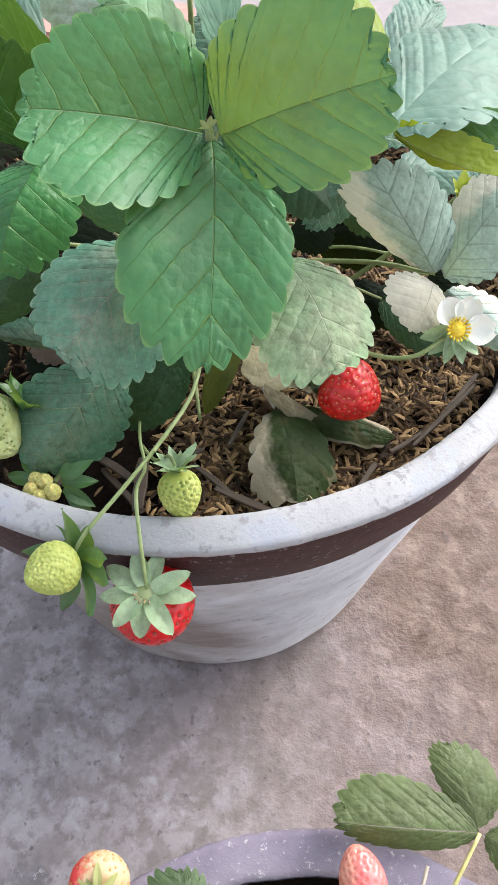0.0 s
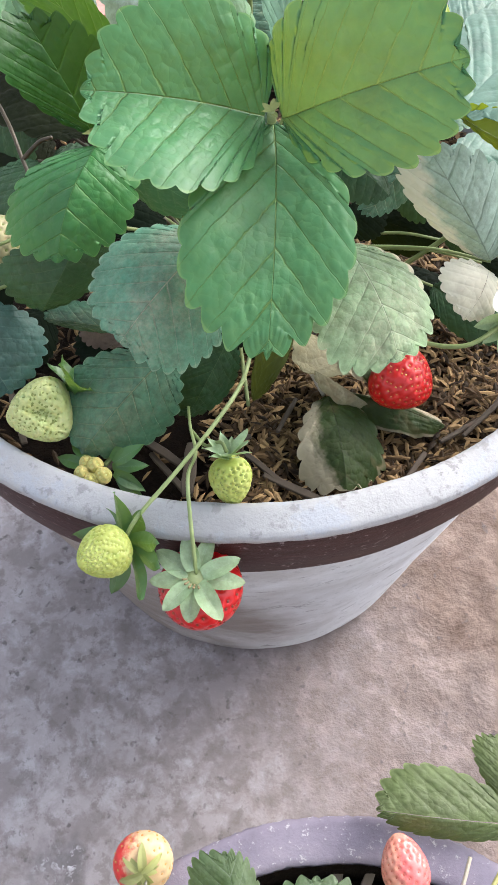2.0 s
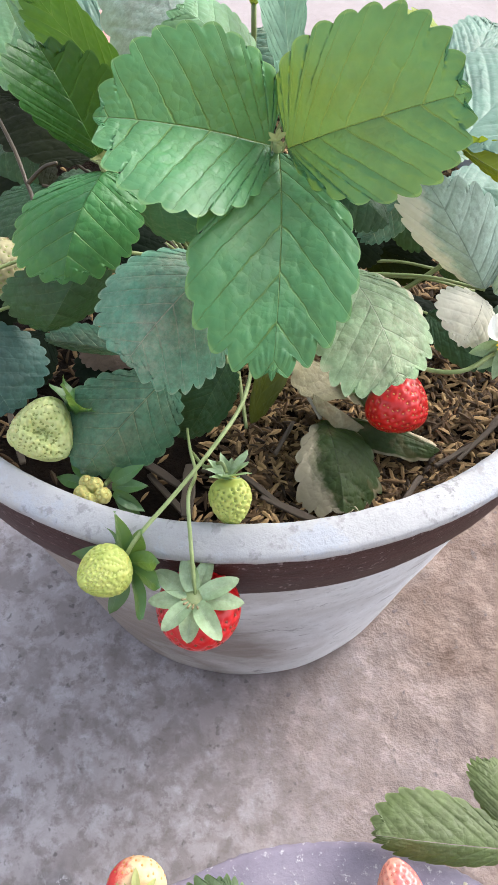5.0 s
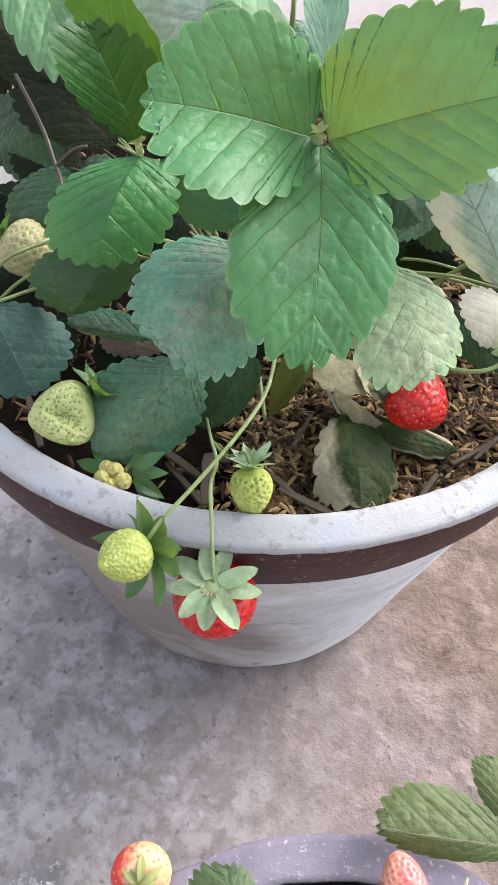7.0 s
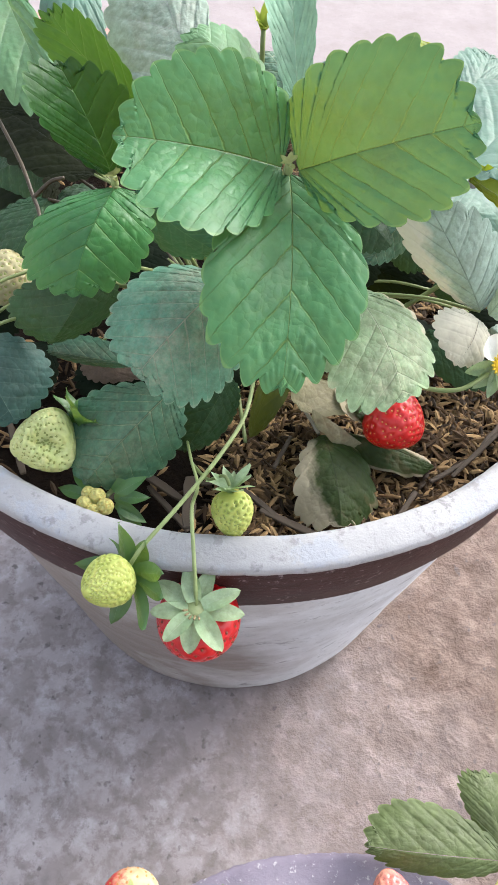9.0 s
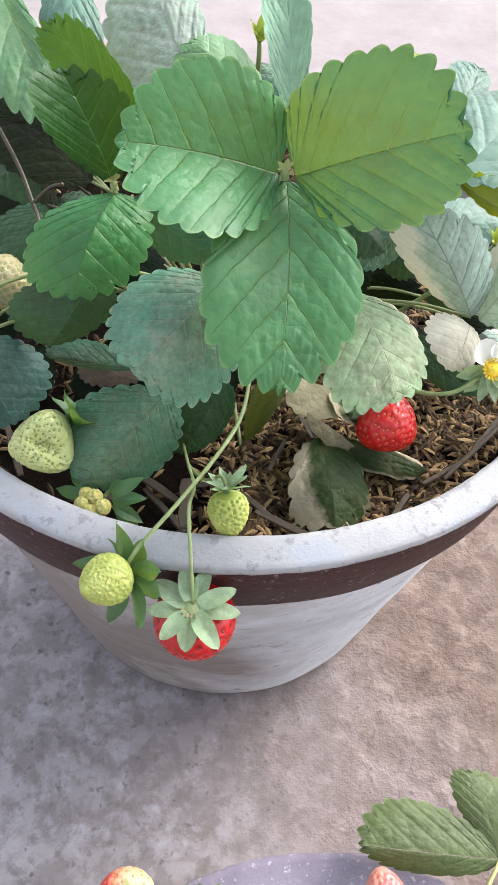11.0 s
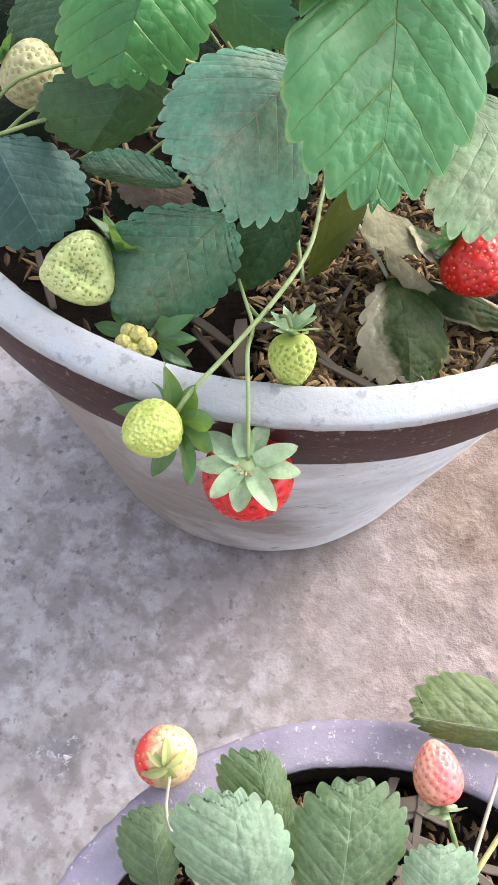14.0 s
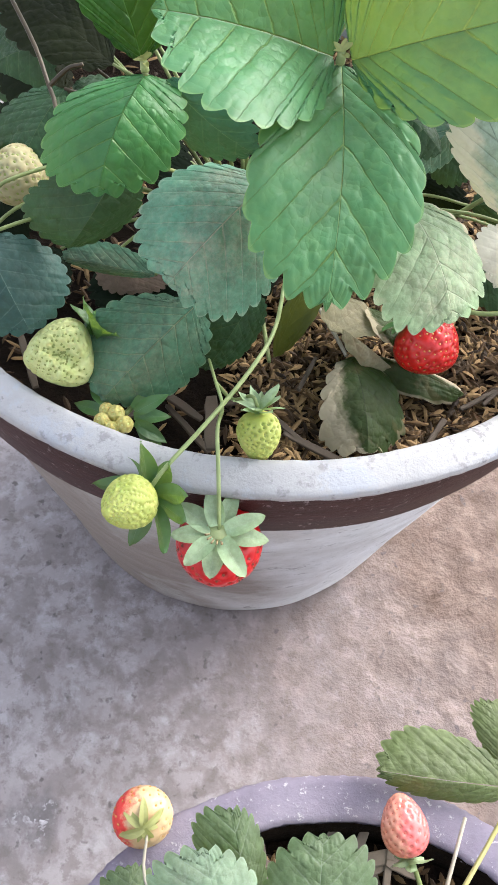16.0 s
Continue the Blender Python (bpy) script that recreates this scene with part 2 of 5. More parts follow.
STEM = stem_material("stem_green", (0.12, 0.16, 0.045), (0.2, 0.24, 0.085))
STEM_PALE = stem_material("stem_pale", (0.3, 0.36, 0.15), (0.42, 0.46, 0.22))
STEM_FRUIT = stem_material("stem_fruit", (0.2, 0.26, 0.09), (0.3, 0.36, 0.15))
STEM_BROWN = stem_material("stem_brown", (0.026, 0.018, 0.007), (0.055, 0.037, 0.015))
STEM_STRAW = stem_material("stem_straw", (0.34, 0.32, 0.1), (0.46, 0.42, 0.18))
STEM_DRY = stem_material("stem_dry", (0.29, 0.26, 0.2), (0.42, 0.38, 0.3))
SEPAL = leaf_material("sepal_green", (0.08, 0.2, 0.06), (0.2, 0.34, 0.13), 0.5)
SEPAL_DARK = leaf_material("sepal_dark", (0.045, 0.125, 0.035), (0.24, 0.34, 0.15), 0.36, spec=0.7, lines=1.3, edge=(0.36, 0.46, 0.26), edge_from=1.0)
SEPAL_TAN = leaf_material("sepal_tan", (0.36, 0.37, 0.15), (0.5, 0.48, 0.27), 0.6, relief=0.4)
SEPAL_PALE = leaf_material("sepal_pale", (0.32, 0.44, 0.25), (0.56, 0.62, 0.42), 0.55, 0.4, (0.5, 0.58, 0.43), relief=0.6, lines=1.3)
SHOOT = leaf_material("shoot_yellow", (0.36, 0.4, 0.07), (0.5, 0.52, 0.2), 0.5, relief=0.5)


def fruit_material(name, low, high, rough=0.3, patch=None, under=0.12, patch_at=(0.45, 0.6), ruddy=None, netted=0.0):
    k = Nodes(name, rough, 0.5)
    col = k.ramp(k.noise(140, 4), (0.3, low), (0.72, high))
    if patch:
        col = k.mix(k.ramp(k.noise(45, 4, 0.6, 0.3), (patch_at[0], 0.0), (patch_at[1], 1.0)), col, patch)
    if ruddy:  # one cheek has turned red
        centre, way, tone = ruddy
        dot = k.n("ShaderNodeVectorMath")
        dot.operation = "DOT_PRODUCT"
        off = k.n("ShaderNodeVectorMath")
        off.operation = "SUBTRACT"
        k.link(k.pos, off.inputs[0])
        off.inputs[1].default_value = centre
        k.link(off.outputs[0], dot.inputs[0])
        dot.inputs[1].default_value = way
        cheek = k.math("ADD", dot.outputs["Value"], k.math("MULTIPLY_ADD", k.noise(200, 5, 0.75), 1.7, -0.85))
        col = k.mix(k.ramp(cheek, (0.05, 0.0), (0.5, 1.0)), col, tone)
    k.colour(col)
    k.b.inputs["Subsurface Weight"].default_value = under
    k.b.inputs["Subsurface Radius"].default_value = (1.0, 0.35, 0.2)
    k.b.inputs["Subsurface Scale"].default_value = 0.002
    first = k.bump(k.noise(1500, 2), 0.12, 0.0005)
    if netted:  # swollen cells with furrows between
        k.bump(k.math("MULTIPLY", k.voronoi(430), -1.0), 1.0 * netted, 0.003, first)
    return k.m


RED = fruit_material("ripe_red", (0.4, 0.004, 0.006), (0.58, 0.008, 0.01), 0.3, under=0.05)
DEEP_RED = fruit_material("deep_red", (0.36, 0.005, 0.005), (0.54, 0.012, 0.009), 0.28, under=0.05)
BLUSH = fruit_material("blush", (0.56, 0.37, 0.2), (0.66, 0.5, 0.3), 0.4, ruddy=((-0.05, 0.072, 0.2015), (-80.0, 0.0, -14.0), (0.6, 0.03, 0.025)))
CORAL = fruit_material("coral", (0.7, 0.24, 0.17), (0.78, 0.4, 0.28), 0.2, ruddy=((0.068, 0.08, 0.209), (70.0, 0.0, 45.0), (0.66, 0.15, 0.14)))
UNRIPE = fruit_material("unripe_green", (0.31, 0.36, 0.06), (0.46, 0.49, 0.13), 0.55)
BUD = fruit_material("bud_tan", (0.42, 0.38, 0.1), (0.6, 0.52, 0.2), 0.6)
UNRIPE_PALE = fruit_material("unripe_pale", (0.46, 0.5, 0.17), (0.58, 0.61, 0.28), 0.6, netted=0.45)
WHITE_FRUIT = fruit_material("unripe_white", (0.3, 0.265, 0.13), (0.39, 0.35, 0.18), 0.5)
SEED_GOLD = stem_material("seed_gold", (0.5, 0.2, 0.05), (0.62, 0.34, 0.1))
SEED_RED = stem_material("seed_red", (0.08, 0.008, 0.005), (0.3, 0.07, 0.025))
SEED_CORAL = stem_material("seed_coral", (0.5, 0.08, 0.06), (0.66, 0.2, 0.12))
SEED_GREEN = stem_material("seed_green", (0.2, 0.24, 0.05), (0.3, 0.33, 0.09))
SEED_TAN = stem_material("seed_tan", (0.34, 0.25, 0.12), (0.45, 0.33, 0.18))
SEED_YELLOW = stem_material("seed_yellow", (0.42, 0.44, 0.13), (0.54, 0.55, 0.22))


def concrete():
    k = Nodes("yard_concrete", 0.85, 0.3)
    a, b, c = k.noise(7, 6, 0.65), k.noise(30, 7, 0.72, 0.4), k.noise(190, 5, 0.7)
    base = k.ramp(k.noise(14, 7, 0.7), (0.3, (0.265, 0.235, 0.237)), (0.5, (0.335, 0.3, 0.305)), (0.7, (0.42, 0.383, 0.396)))
    warm = k.ramp(b, (0.32, (0.092, 0.059, 0.045)), (0.46, (0.142, 0.099, 0.08)), (0.54, (0.187, 0.134, 0.111)), (0.68, (0.268, 0.203, 0.174)))
    sep = k.n("ShaderNodeSeparateXYZ")
    k.link(k.pos, sep.inputs[0])
    # earth trodden over the slab beside the large pot, partly warmed with painted sunlight
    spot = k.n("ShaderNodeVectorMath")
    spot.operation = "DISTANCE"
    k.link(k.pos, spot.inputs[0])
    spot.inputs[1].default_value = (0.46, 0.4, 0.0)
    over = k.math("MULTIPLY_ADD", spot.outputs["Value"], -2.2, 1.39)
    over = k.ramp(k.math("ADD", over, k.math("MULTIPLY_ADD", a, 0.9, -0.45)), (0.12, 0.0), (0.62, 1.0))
    # worn brownish patches with soft edges, small smudges and grit
    worn = k.ramp(k.noise(34, 6, 0.66, 0.3), (0.46, 0.0), (0.57, 0.85), (0.7, 1.0))
    smudge = k.ramp(k.noise(80, 5, 0.7), (0.53, 0.0), (0.61, 1.0))
    pale = k.ramp(k.noise(48, 5, 0.7, 0.3), (0.52, 0.0), (0.61, 1.0))
    base = k.mix(k.math("MULTIPLY", pale, 0.55), base, (0.43, 0.405, 0.428))
    # dusty paler ground further back
    back = k.ramp(k.math("ADD", sep.outputs[1], k.math("MULTIPLY_ADD", a, 0.4, -0.2)), (0.62, 0.0), (0.9, 1.0))
    dusty = k.ramp(k.noise(9, 5, 0.6), (0.3, (0.275, 0.232, 0.228)), (0.7, (0.345, 0.297, 0.293)))
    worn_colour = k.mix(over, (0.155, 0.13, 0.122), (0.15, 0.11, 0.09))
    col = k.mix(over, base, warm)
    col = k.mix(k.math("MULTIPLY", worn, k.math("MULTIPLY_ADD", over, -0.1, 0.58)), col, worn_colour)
    col = k.mix(k.math("MULTIPLY", smudge, 0.5), col, worn_colour)
    pits = k.ramp(k.noise(120, 3, 0.5), (0.64, 0.0), (0.72, 1.0))
    col = k.mix(k.math("MULTIPLY", pits, 0.7), col, (0.09, 0.078, 0.078))
    # brown patches, denser towards a spot in front of the large pot
    front_spot = k.n("ShaderNodeVectorMath")
    front_spot.operation = "DISTANCE"
    k.link(k.pos, front_spot.inputs[0])
    front_spot.inputs[1].default_value = (-0.052, 0.207, 0.0)
    brown_patch = k.math("ADD", k.noise(70, 6, 0.7, 0.3), k.math("MULTIPLY", front_spot.outputs["Value"], -1.6))
    col = k.mix(k.math("MULTIPLY", k.ramp(brown_patch, (0.32, 0.0), (0.46, 1.0)), 0.4), col, (0.17, 0.14, 0.13))
    # a dark stain with a splash of whitewash
    stain = k.n("ShaderNodeVectorMath")
    stain.operation = "DISTANCE"
    k.link(k.pos, stain.inputs[0])
    stain.inputs[1].default_value = (-0.139, 0.078, 0.0)
    near = k.math("ADD", stain.outputs["Value"], k.math("MULTIPLY_ADD", k.noise(60, 5, 0.65), 0.05, -0.025))
    col = k.mix(k.math("MULTIPLY", k.ramp(near, (0.006, 1.0), (0.024, 0.0)), 0.75), col, (0.12, 0.11, 0.115))
    splash = k.math("MULTIPLY", k.ramp(k.noise(150, 4, 0.7, 0.6), (0.53, 0.0), (0.58, 1.0)), k.ramp(near, (0.004, 1.0), (0.014, 0.0)))
    col = k.mix(splash, col, (0.6, 0.58, 0.6))
    col = k.mix(k.math("MULTIPLY", back, 0.85), col, dusty)
    col = k.mix(k.math("MULTIPLY", c, 0.35), col, k.mix(0.35, col, (0.1, 0.08, 0.07)))
    k.colour(col)
    low = k.math("MULTIPLY_ADD", worn, -0.25, k.math("MULTIPLY", pits, -0.6))
    first = k.bump(k.math("ADD", k.math("MULTIPLY", c, 0.6), low), 0.16, 0.003)
    k.bump(k.math("MULTIPLY", k.noise(60, 5, 0.65), over), 0.42, 0.014, first)
    return k.m


def pot_white(name, a, b, stain, chip=0.35, patch=0.0, mud_shaded=0.0):
    k = Nodes(name, 0.62, 0.4)
    big, fine = k.noise(16, 6, 0.65), k.noise(130, 5, 0.7)
    st = k.n("ShaderNodeMapping")
    st.inputs["Scale"].default_value = (1, 1, 2.6)
    k.link(k.pos, st.inputs["Vector"])
    streak = k.noise(30, 7, 0.75, 0.5, st.outputs[0])
    col = k.ramp(big, (0.3, a), (0.7, b))
    col = k.mix(k.math("MULTIPLY", k.ramp(streak, (0.6, 0.0), (0.63, 1.0)), 0.75), col, stain)
    if mud_shaded:
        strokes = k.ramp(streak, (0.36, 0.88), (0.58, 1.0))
        # brown splashes and the left side's shade, painted together on one flank
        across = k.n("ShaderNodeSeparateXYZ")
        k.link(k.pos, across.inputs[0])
        mud_shade = k.math("ADD", k.noise(8, 6, 0.6, 0.4), k.math("MULTIPLY_ADD", across.outputs[0], -2.1, -0.1))
        mud_shade = k.ramp(mud_shade, (0.28, 0.0), (0.58, 1.0))
        col = k.mix(k.math("MULTIPLY", k.math("MULTIPLY", mud_shade, strokes), mud_shaded), col, (0.2, 0.165, 0.14))
    if patch:
        bald = k.ramp(k.noise(48, 8, 0.75), (0.53, 0.0), (0.58, 1.0))
        col = k.mix(k.math("MULTIPLY", bald, patch), col, (0.36, 0.38, 0.43))
    col = k.mix(k.math("MULTIPLY", k.ramp(fine, (0.56, 0.0), (0.64, 1.0)), chip), col, stain)
    k.colour(col)
    k.bump(k.math("ADD", fine, k.math("MULTIPLY", k.noise(700, 3), 0.4)), 0.35, 0.0018)
    return k.m


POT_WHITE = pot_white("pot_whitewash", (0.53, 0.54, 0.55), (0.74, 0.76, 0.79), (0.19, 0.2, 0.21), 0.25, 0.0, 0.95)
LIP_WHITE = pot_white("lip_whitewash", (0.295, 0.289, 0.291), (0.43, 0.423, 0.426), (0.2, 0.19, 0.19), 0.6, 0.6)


def brown_band():
    k = Nodes("band_paint", 0.55, 0.25)
    st = k.n("ShaderNodeMapping")
    st.inputs["Scale"].default_value = (1, 1, 5)
    k.link(k.pos, st.inputs["Vector"])
    a = k.noise(40, 6, 0.7, 0.5, st.outputs[0])
    col = k.ramp(a, (0.3, (0.024, 0.009, 0.008)), (0.6, (0.052, 0.021, 0.019)), (0.8, (0.12, 0.062, 0.055)))
    col = k.mix(k.ramp(k.noise(260, 4, 0.7), (0.6, 0.0), (0.7, 0.6)), col, (0.36, 0.31, 0.31))
    k.colour(col)
    k.bump(k.math("ADD", a, k.noise(300, 4)), 0.3, 0.001)
    return k.m


BAND = brown_band()


def purple_cement():
    k = Nodes("cement_mauve", 0.8, 0.3)
    a, f = k.noise(35, 6, 0.65), k.noise(300, 4, 0.7)
    col = k.ramp(a, (0.3, (0.165, 0.142, 0.19)), (0.7, (0.27, 0.24, 0.3)))
    col = k.mix(k.ramp(f, (0.6, 0.0), (0.68, 0.8)), col, (0.5, 0.48, 0.5))
    k.colour(col)
    k.bump(k.math("ADD", f, a), 0.35, 0.0015)
    return k.m


MAUVE = purple_cement()


def chaff(name, dark, mid, pale):
    k = Nodes(name, 0.75, 0.25)
    r = k.n("ShaderNodeNewGeometry").outputs["Random Per Island"]
    col = k.ramp(r, (0.0, dark), (0.5, mid), (1.0, pale))
    k.colour(k.mix(k.math("MULTIPLY", k.noise(800, 3), 0.5), col, tuple(c * 0.5 for c in mid)))
    k.bump(k.noise(1500, 2), 0.3, 0.0004)
    return k.m


HUSK = chaff("husk_mulch", (0.006, 0.003, 0.0015), (0.088, 0.049, 0.019), (0.46, 0.3, 0.14))
WOOD_PALE = chaff("pale_splinters", (0.09, 0.07, 0.052), (0.17, 0.137, 0.106), (0.3, 0.245, 0.195))
WOOD = chaff("weathered_wood", (0.045, 0.034, 0.025), (0.09, 0.069, 0.051), (0.19, 0.152, 0.115))


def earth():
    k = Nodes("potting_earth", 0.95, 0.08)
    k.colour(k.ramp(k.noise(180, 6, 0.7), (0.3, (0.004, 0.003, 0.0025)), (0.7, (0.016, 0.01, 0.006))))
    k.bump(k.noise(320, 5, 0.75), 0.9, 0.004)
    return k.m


EARTH = earth()


def simple(name, a, b, rough=0.6, scale=90):
    k = Nodes(name, rough)
    k.colour(k.ramp(k.noise(scale, 5, 0.65), (0.3, a), (0.7, b)))
    k.bump(k.noise(scale * 5, 4), 0.25, 0.001)
    return k.m


PETAL = simple("petal_white", (0.86, 0.85, 0.76), (0.92, 0.91, 0.84), 0.5, 300)
POLLEN = simple("pollen_yellow", (0.82, 0.55, 0.02), (0.9, 0.7, 0.08), 0.7, 500)
PLASTER = simple("wall_plaster", (0.3, 0.28, 0.25), (0.4, 0.37, 0.33), 0.9, 9)
BRICK = simple("brick_red", (0.36, 0.17, 0.135), (0.5, 0.27, 0.22), 0.85, 60)


# ---- mesh helpers ----
def mesh_part(name, verts, faces, material, parent=None, label="", uvs=None, smooth=True):
    me = bpy.data.meshes.new(name)
    me.from_pydata([tuple(map(float, v)) for v in verts], [], faces)
    me.materials.append(material)
    if smooth:
        me.polygons.foreach_set("use_smooth", [True] * len(me.polygons))
    if uvs is not None:
        layer = me.uv_layers.new(name="UVMap")
        idx = np.zeros(len(me.loops), dtype=np.int32)
        me.loops.foreach_get("vertex_index", idx)
        layer.data.foreach_set("uv", np.asarray(uvs, dtype=np.float32)[idx].ravel())
    me.update()
    ob = new(name, me)
    ob.parent = parent
    return tagged(ob, label)


def V(p):
    return np.array(p, float)


def unit(v):
    v = V(v)
    return v / max(1e-9, np.linalg.norm(v))


def grid_faces(rows, cols, close=False):
    faces = []
    for i in range(rows - 1):
        for j in range(cols if close else cols - 1):
            k = (j + 1) % cols
            faces.append((i * cols + j, i * cols + k, (i + 1) * cols + k, (i + 1) * cols + j))
    return faces


def smooth_line(points, count=18):
    """Points on a smooth curve through the given ones."""
    p = [V(q) for q in points]
    if len(p) == 2:
        return [p[0] + (p[1] - p[0]) * t for t in np.linspace(0, 1, count)]
    p = [2 * p[0] - p[1], *p, 2 * p[-1] - p[-2]]
    out = []
    each = max(3, count // (len(p) - 3))
    for i in range(1, len(p) - 2):
        a, b, c, d = p[i - 1 : i + 3]
        for t in np.linspace(0, 1, each, endpoint=i == len(p) - 3):
            out.append(0.5 * (2 * b + (c - a) * t + (2 * a - 5 * b + 4 * c - d) * t**2 + (3 * b - a - 3 * c + d) * t**3))
    return out


def tube_mesh(points, r0, r1, sides=8, count=18):
    line = smooth_line(points, count)
    verts = []
    side = unit(np.cross(line[1] - line[0], (0.3, 0.2, 0.9)))
    for i, q in enumerate(line):
        way = unit(line[min(i + 1, len(line) - 1)] - line[max(i - 1, 0)])
        side = unit(side - way * np.dot(side, way))
        up = np.cross(way, side)
        r = r0 + (r1 - r0) * i / (len(line) - 1)
        for j in range(sides):
            a = 2 * math.pi * j / sides
            verts.append(q + r * (math.cos(a) * side + math.sin(a) * up))
    faces = grid_faces(len(line), sides, True)
    faces += [tuple(range(sides))[::-1], tuple(range(len(verts) - sides, len(verts)))]
    return verts, faces


def tube(name, points, r0, r1, material, parent=None, label="", sides=8, count=18):
    v, f = tube_mesh(points, r0, r1, sides, count)
    return mesh_part(name, v, f, material, parent, label)


def lathe(name, profile, centre, material, parent=None, label="", sides=128, wobble=0.0, seed=0, coarse=0.0):
    """A turned body: profile of (radius, height)."""
    rnd = random.Random(seed)
    ph = [rnd.uniform(0, 6.28) for _ in range(4)]
    verts = []
    for r, z in profile:
        for j in range(sides):
            a = 2 * math.pi * j / sides
            rr = r + wobble * (math.sin(3 * a + ph[0]) + 0.6 * math.sin(7 * a + ph[1] + 9 * z) + 0.4 * math.sin(17 * a + ph[2]))
            rr += coarse * rnd.gauss(0, 1)
            verts.append((centre[0] + rr * math.cos(a), centre[1] + rr * math.sin(a), z))
    return mesh_part(name, verts, grid_faces(len(profile), sides, True), material, parent, label)


SEEN_FROM = unit((0, -0.75, 0.66))  # towards the camera: upper faces turn this way, folds shift along it to suit its view
leaf_count = [0]


def leaflet(parent, base, tip, left, right, bend, curl, look_of, teeth=11, wedge=0.2, obovate=0.25, label="", tooth=0.068, name="leaflet", wave=0.8, full=1.0, point=1.1, fold=0.16):
    """A toothed leaflet laid through its base, its tip and the middles of its two margins; its grid runs along the veins.

    Each vein ends in a tooth; the blade is puffed up between the veins and folded like a trough along its midrib."""
    leaf_count[0] += 1
    if look_of in ("dusty", "dusky", "teal", "dark"):
        teeth, tooth = teeth + 2, tooth * 0.85
    rnd = random.Random(leaf_count[0])
    b, t, lf, rt = V(base), V(tip), V(left), V(right)
    axis = t - b
    length = np.linalg.norm(axis)
    nrm = unit(np.cross(rt - lf, axis))
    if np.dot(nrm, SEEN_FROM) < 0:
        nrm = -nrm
    ctrl = (b + t) / 2 + 2 * bend * nrm

    def mid(y):
        y = np.asarray(y, float)[..., None]
        return (1 - y) ** 2 * b + 2 * y * (1 - y) * ctrl + y * y * t

    each, nt = 12, 15
    ns = teeth * each + 1
    s = np.linspace(0, 1, ns)
    th = math.pi * s
    ye = (1 - np.cos(th)) / 2
    ym = ye**2.7
    q = np.linspace(0, 1, nt)[None, :] ** 0.9
    p1, p2, p3 = (rnd.uniform(0, 6.28) for _ in range(3))
    ph = s * teeth
    near = np.round(ph).astype(int)
    verts, uvs = [], []
    for sign, side in ((-1, lf - mid(0.5)), (1, rt - mid(0.5))):
        half = np.linalg.norm(side)
        plump = full if isinstance(full, (int, float)) else full[sign > 0]
        xe = np.maximum(np.sin(th), 0) ** (plump + (point - plump) * ye) * (1 + obovate * (ye - 0.5)) * np.maximum(ye, 1e-4) ** (wedge * 0.6)
        xe /= xe.max()
        big = np.array([rnd.uniform(0.7, 1.25) for _ in range(teeth + 2)])
        big[teeth] = 0.9
        shift = np.array([rnd.uniform(-0.1, 0.1) for _ in range(teeth + 2)])
        j, off = big[near], ph - near
        # rounded teeth with a small point, parted by narrow notches, leaning towards the tip
        f = 1 - np.minimum(1, np.abs(2 * off)) ** 2.3 + 0.1 * np.exp(-((off / 0.12) ** 2))
        out = tooth * j * (f - 0.7) * np.minimum(1, 5 * s)
        lean = 0.16 * tooth * j * f * np.minimum(1, 4 * s) * (1 - s) ** 0.5
        ex = np.maximum(0.0, xe + out * np.sin(th) * 1.1)
        ey = ye - out * np.cos(th) * 0.9 + lean - 0.5 * max(0.0, 0.52 - plump) * xe * (1 - ye) ** 5
        x = ex[:, None] * q
        y = ym[:, None] + (ey - ym)[:, None] * q + 0.02 * q * (1 - q)
        p = mid(y) + x[..., None] * side
        room = np.linalg.norm(np.gradient(p, axis=0), axis=2) * each
        vein = np.abs(off + shift[near] * 0.3)[:, None]
        puff = (1 - np.exp(-((vein / 0.13) ** 1.1))) * np.sin(math.pi * np.minimum(1, 0.06 + 0.9 * q)) ** 0.6
        cross = 0.5 * np.sin(math.pi * (q * 9 + 1.7 * np.floor(ph)[:, None] + 0.5 * np.sin(3 * ph)[:, None] + p3)) * puff
        rise = curl * x * x + 0.052 * np.minimum(room, 0.16 * length) * (puff + cross)
        rise -= 0.006 * length * np.exp(-((x / 0.05) ** 2)) * (1 - np.clip(y, 0, 1) ** 3)
        rise += wave * length * (0.03 * np.sin(4.5 * y + p1) * x + 0.016 * np.sin(10 * y + p2 + 2 * sign) * x**3)
        # each tooth dips or lifts a little
        rise += 0.012 * length * (big - 1)[near][:, None] * q**6
        # the trough is deepest near the stalk and opens out towards the tip and the margins; shifted towards the camera
        # to keep its outline
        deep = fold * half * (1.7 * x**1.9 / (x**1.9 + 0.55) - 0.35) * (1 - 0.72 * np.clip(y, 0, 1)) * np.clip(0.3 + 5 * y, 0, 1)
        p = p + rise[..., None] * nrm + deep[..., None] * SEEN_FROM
        verts.append(p.reshape(-1, 3))
        uvs.append(np.stack([np.broadcast_to((sign * (ph + shift[near] * 0.3))[:, None], x.shape), np.broadcast_to(q, x.shape)], -1).reshape(-1, 2))
    verts, uvs = np.concatenate(verts), np.concatenate(uvs)
    f1 = grid_faces(ns, nt)
    faces = f1 + [tuple(ns * nt + a for a in g)[::-1] for g in f1]
    if np.dot(np.cross(verts[nt * 8 + 6] - verts[nt * 8], verts[nt * 16] - verts[nt * 8]), nrm) < 0:
        faces = [g[::-1] for g in faces]
    return mesh_part(name, verts, faces, LEAF[look_of] if isinstance(look_of, str) else look_of, parent, label, uvs)


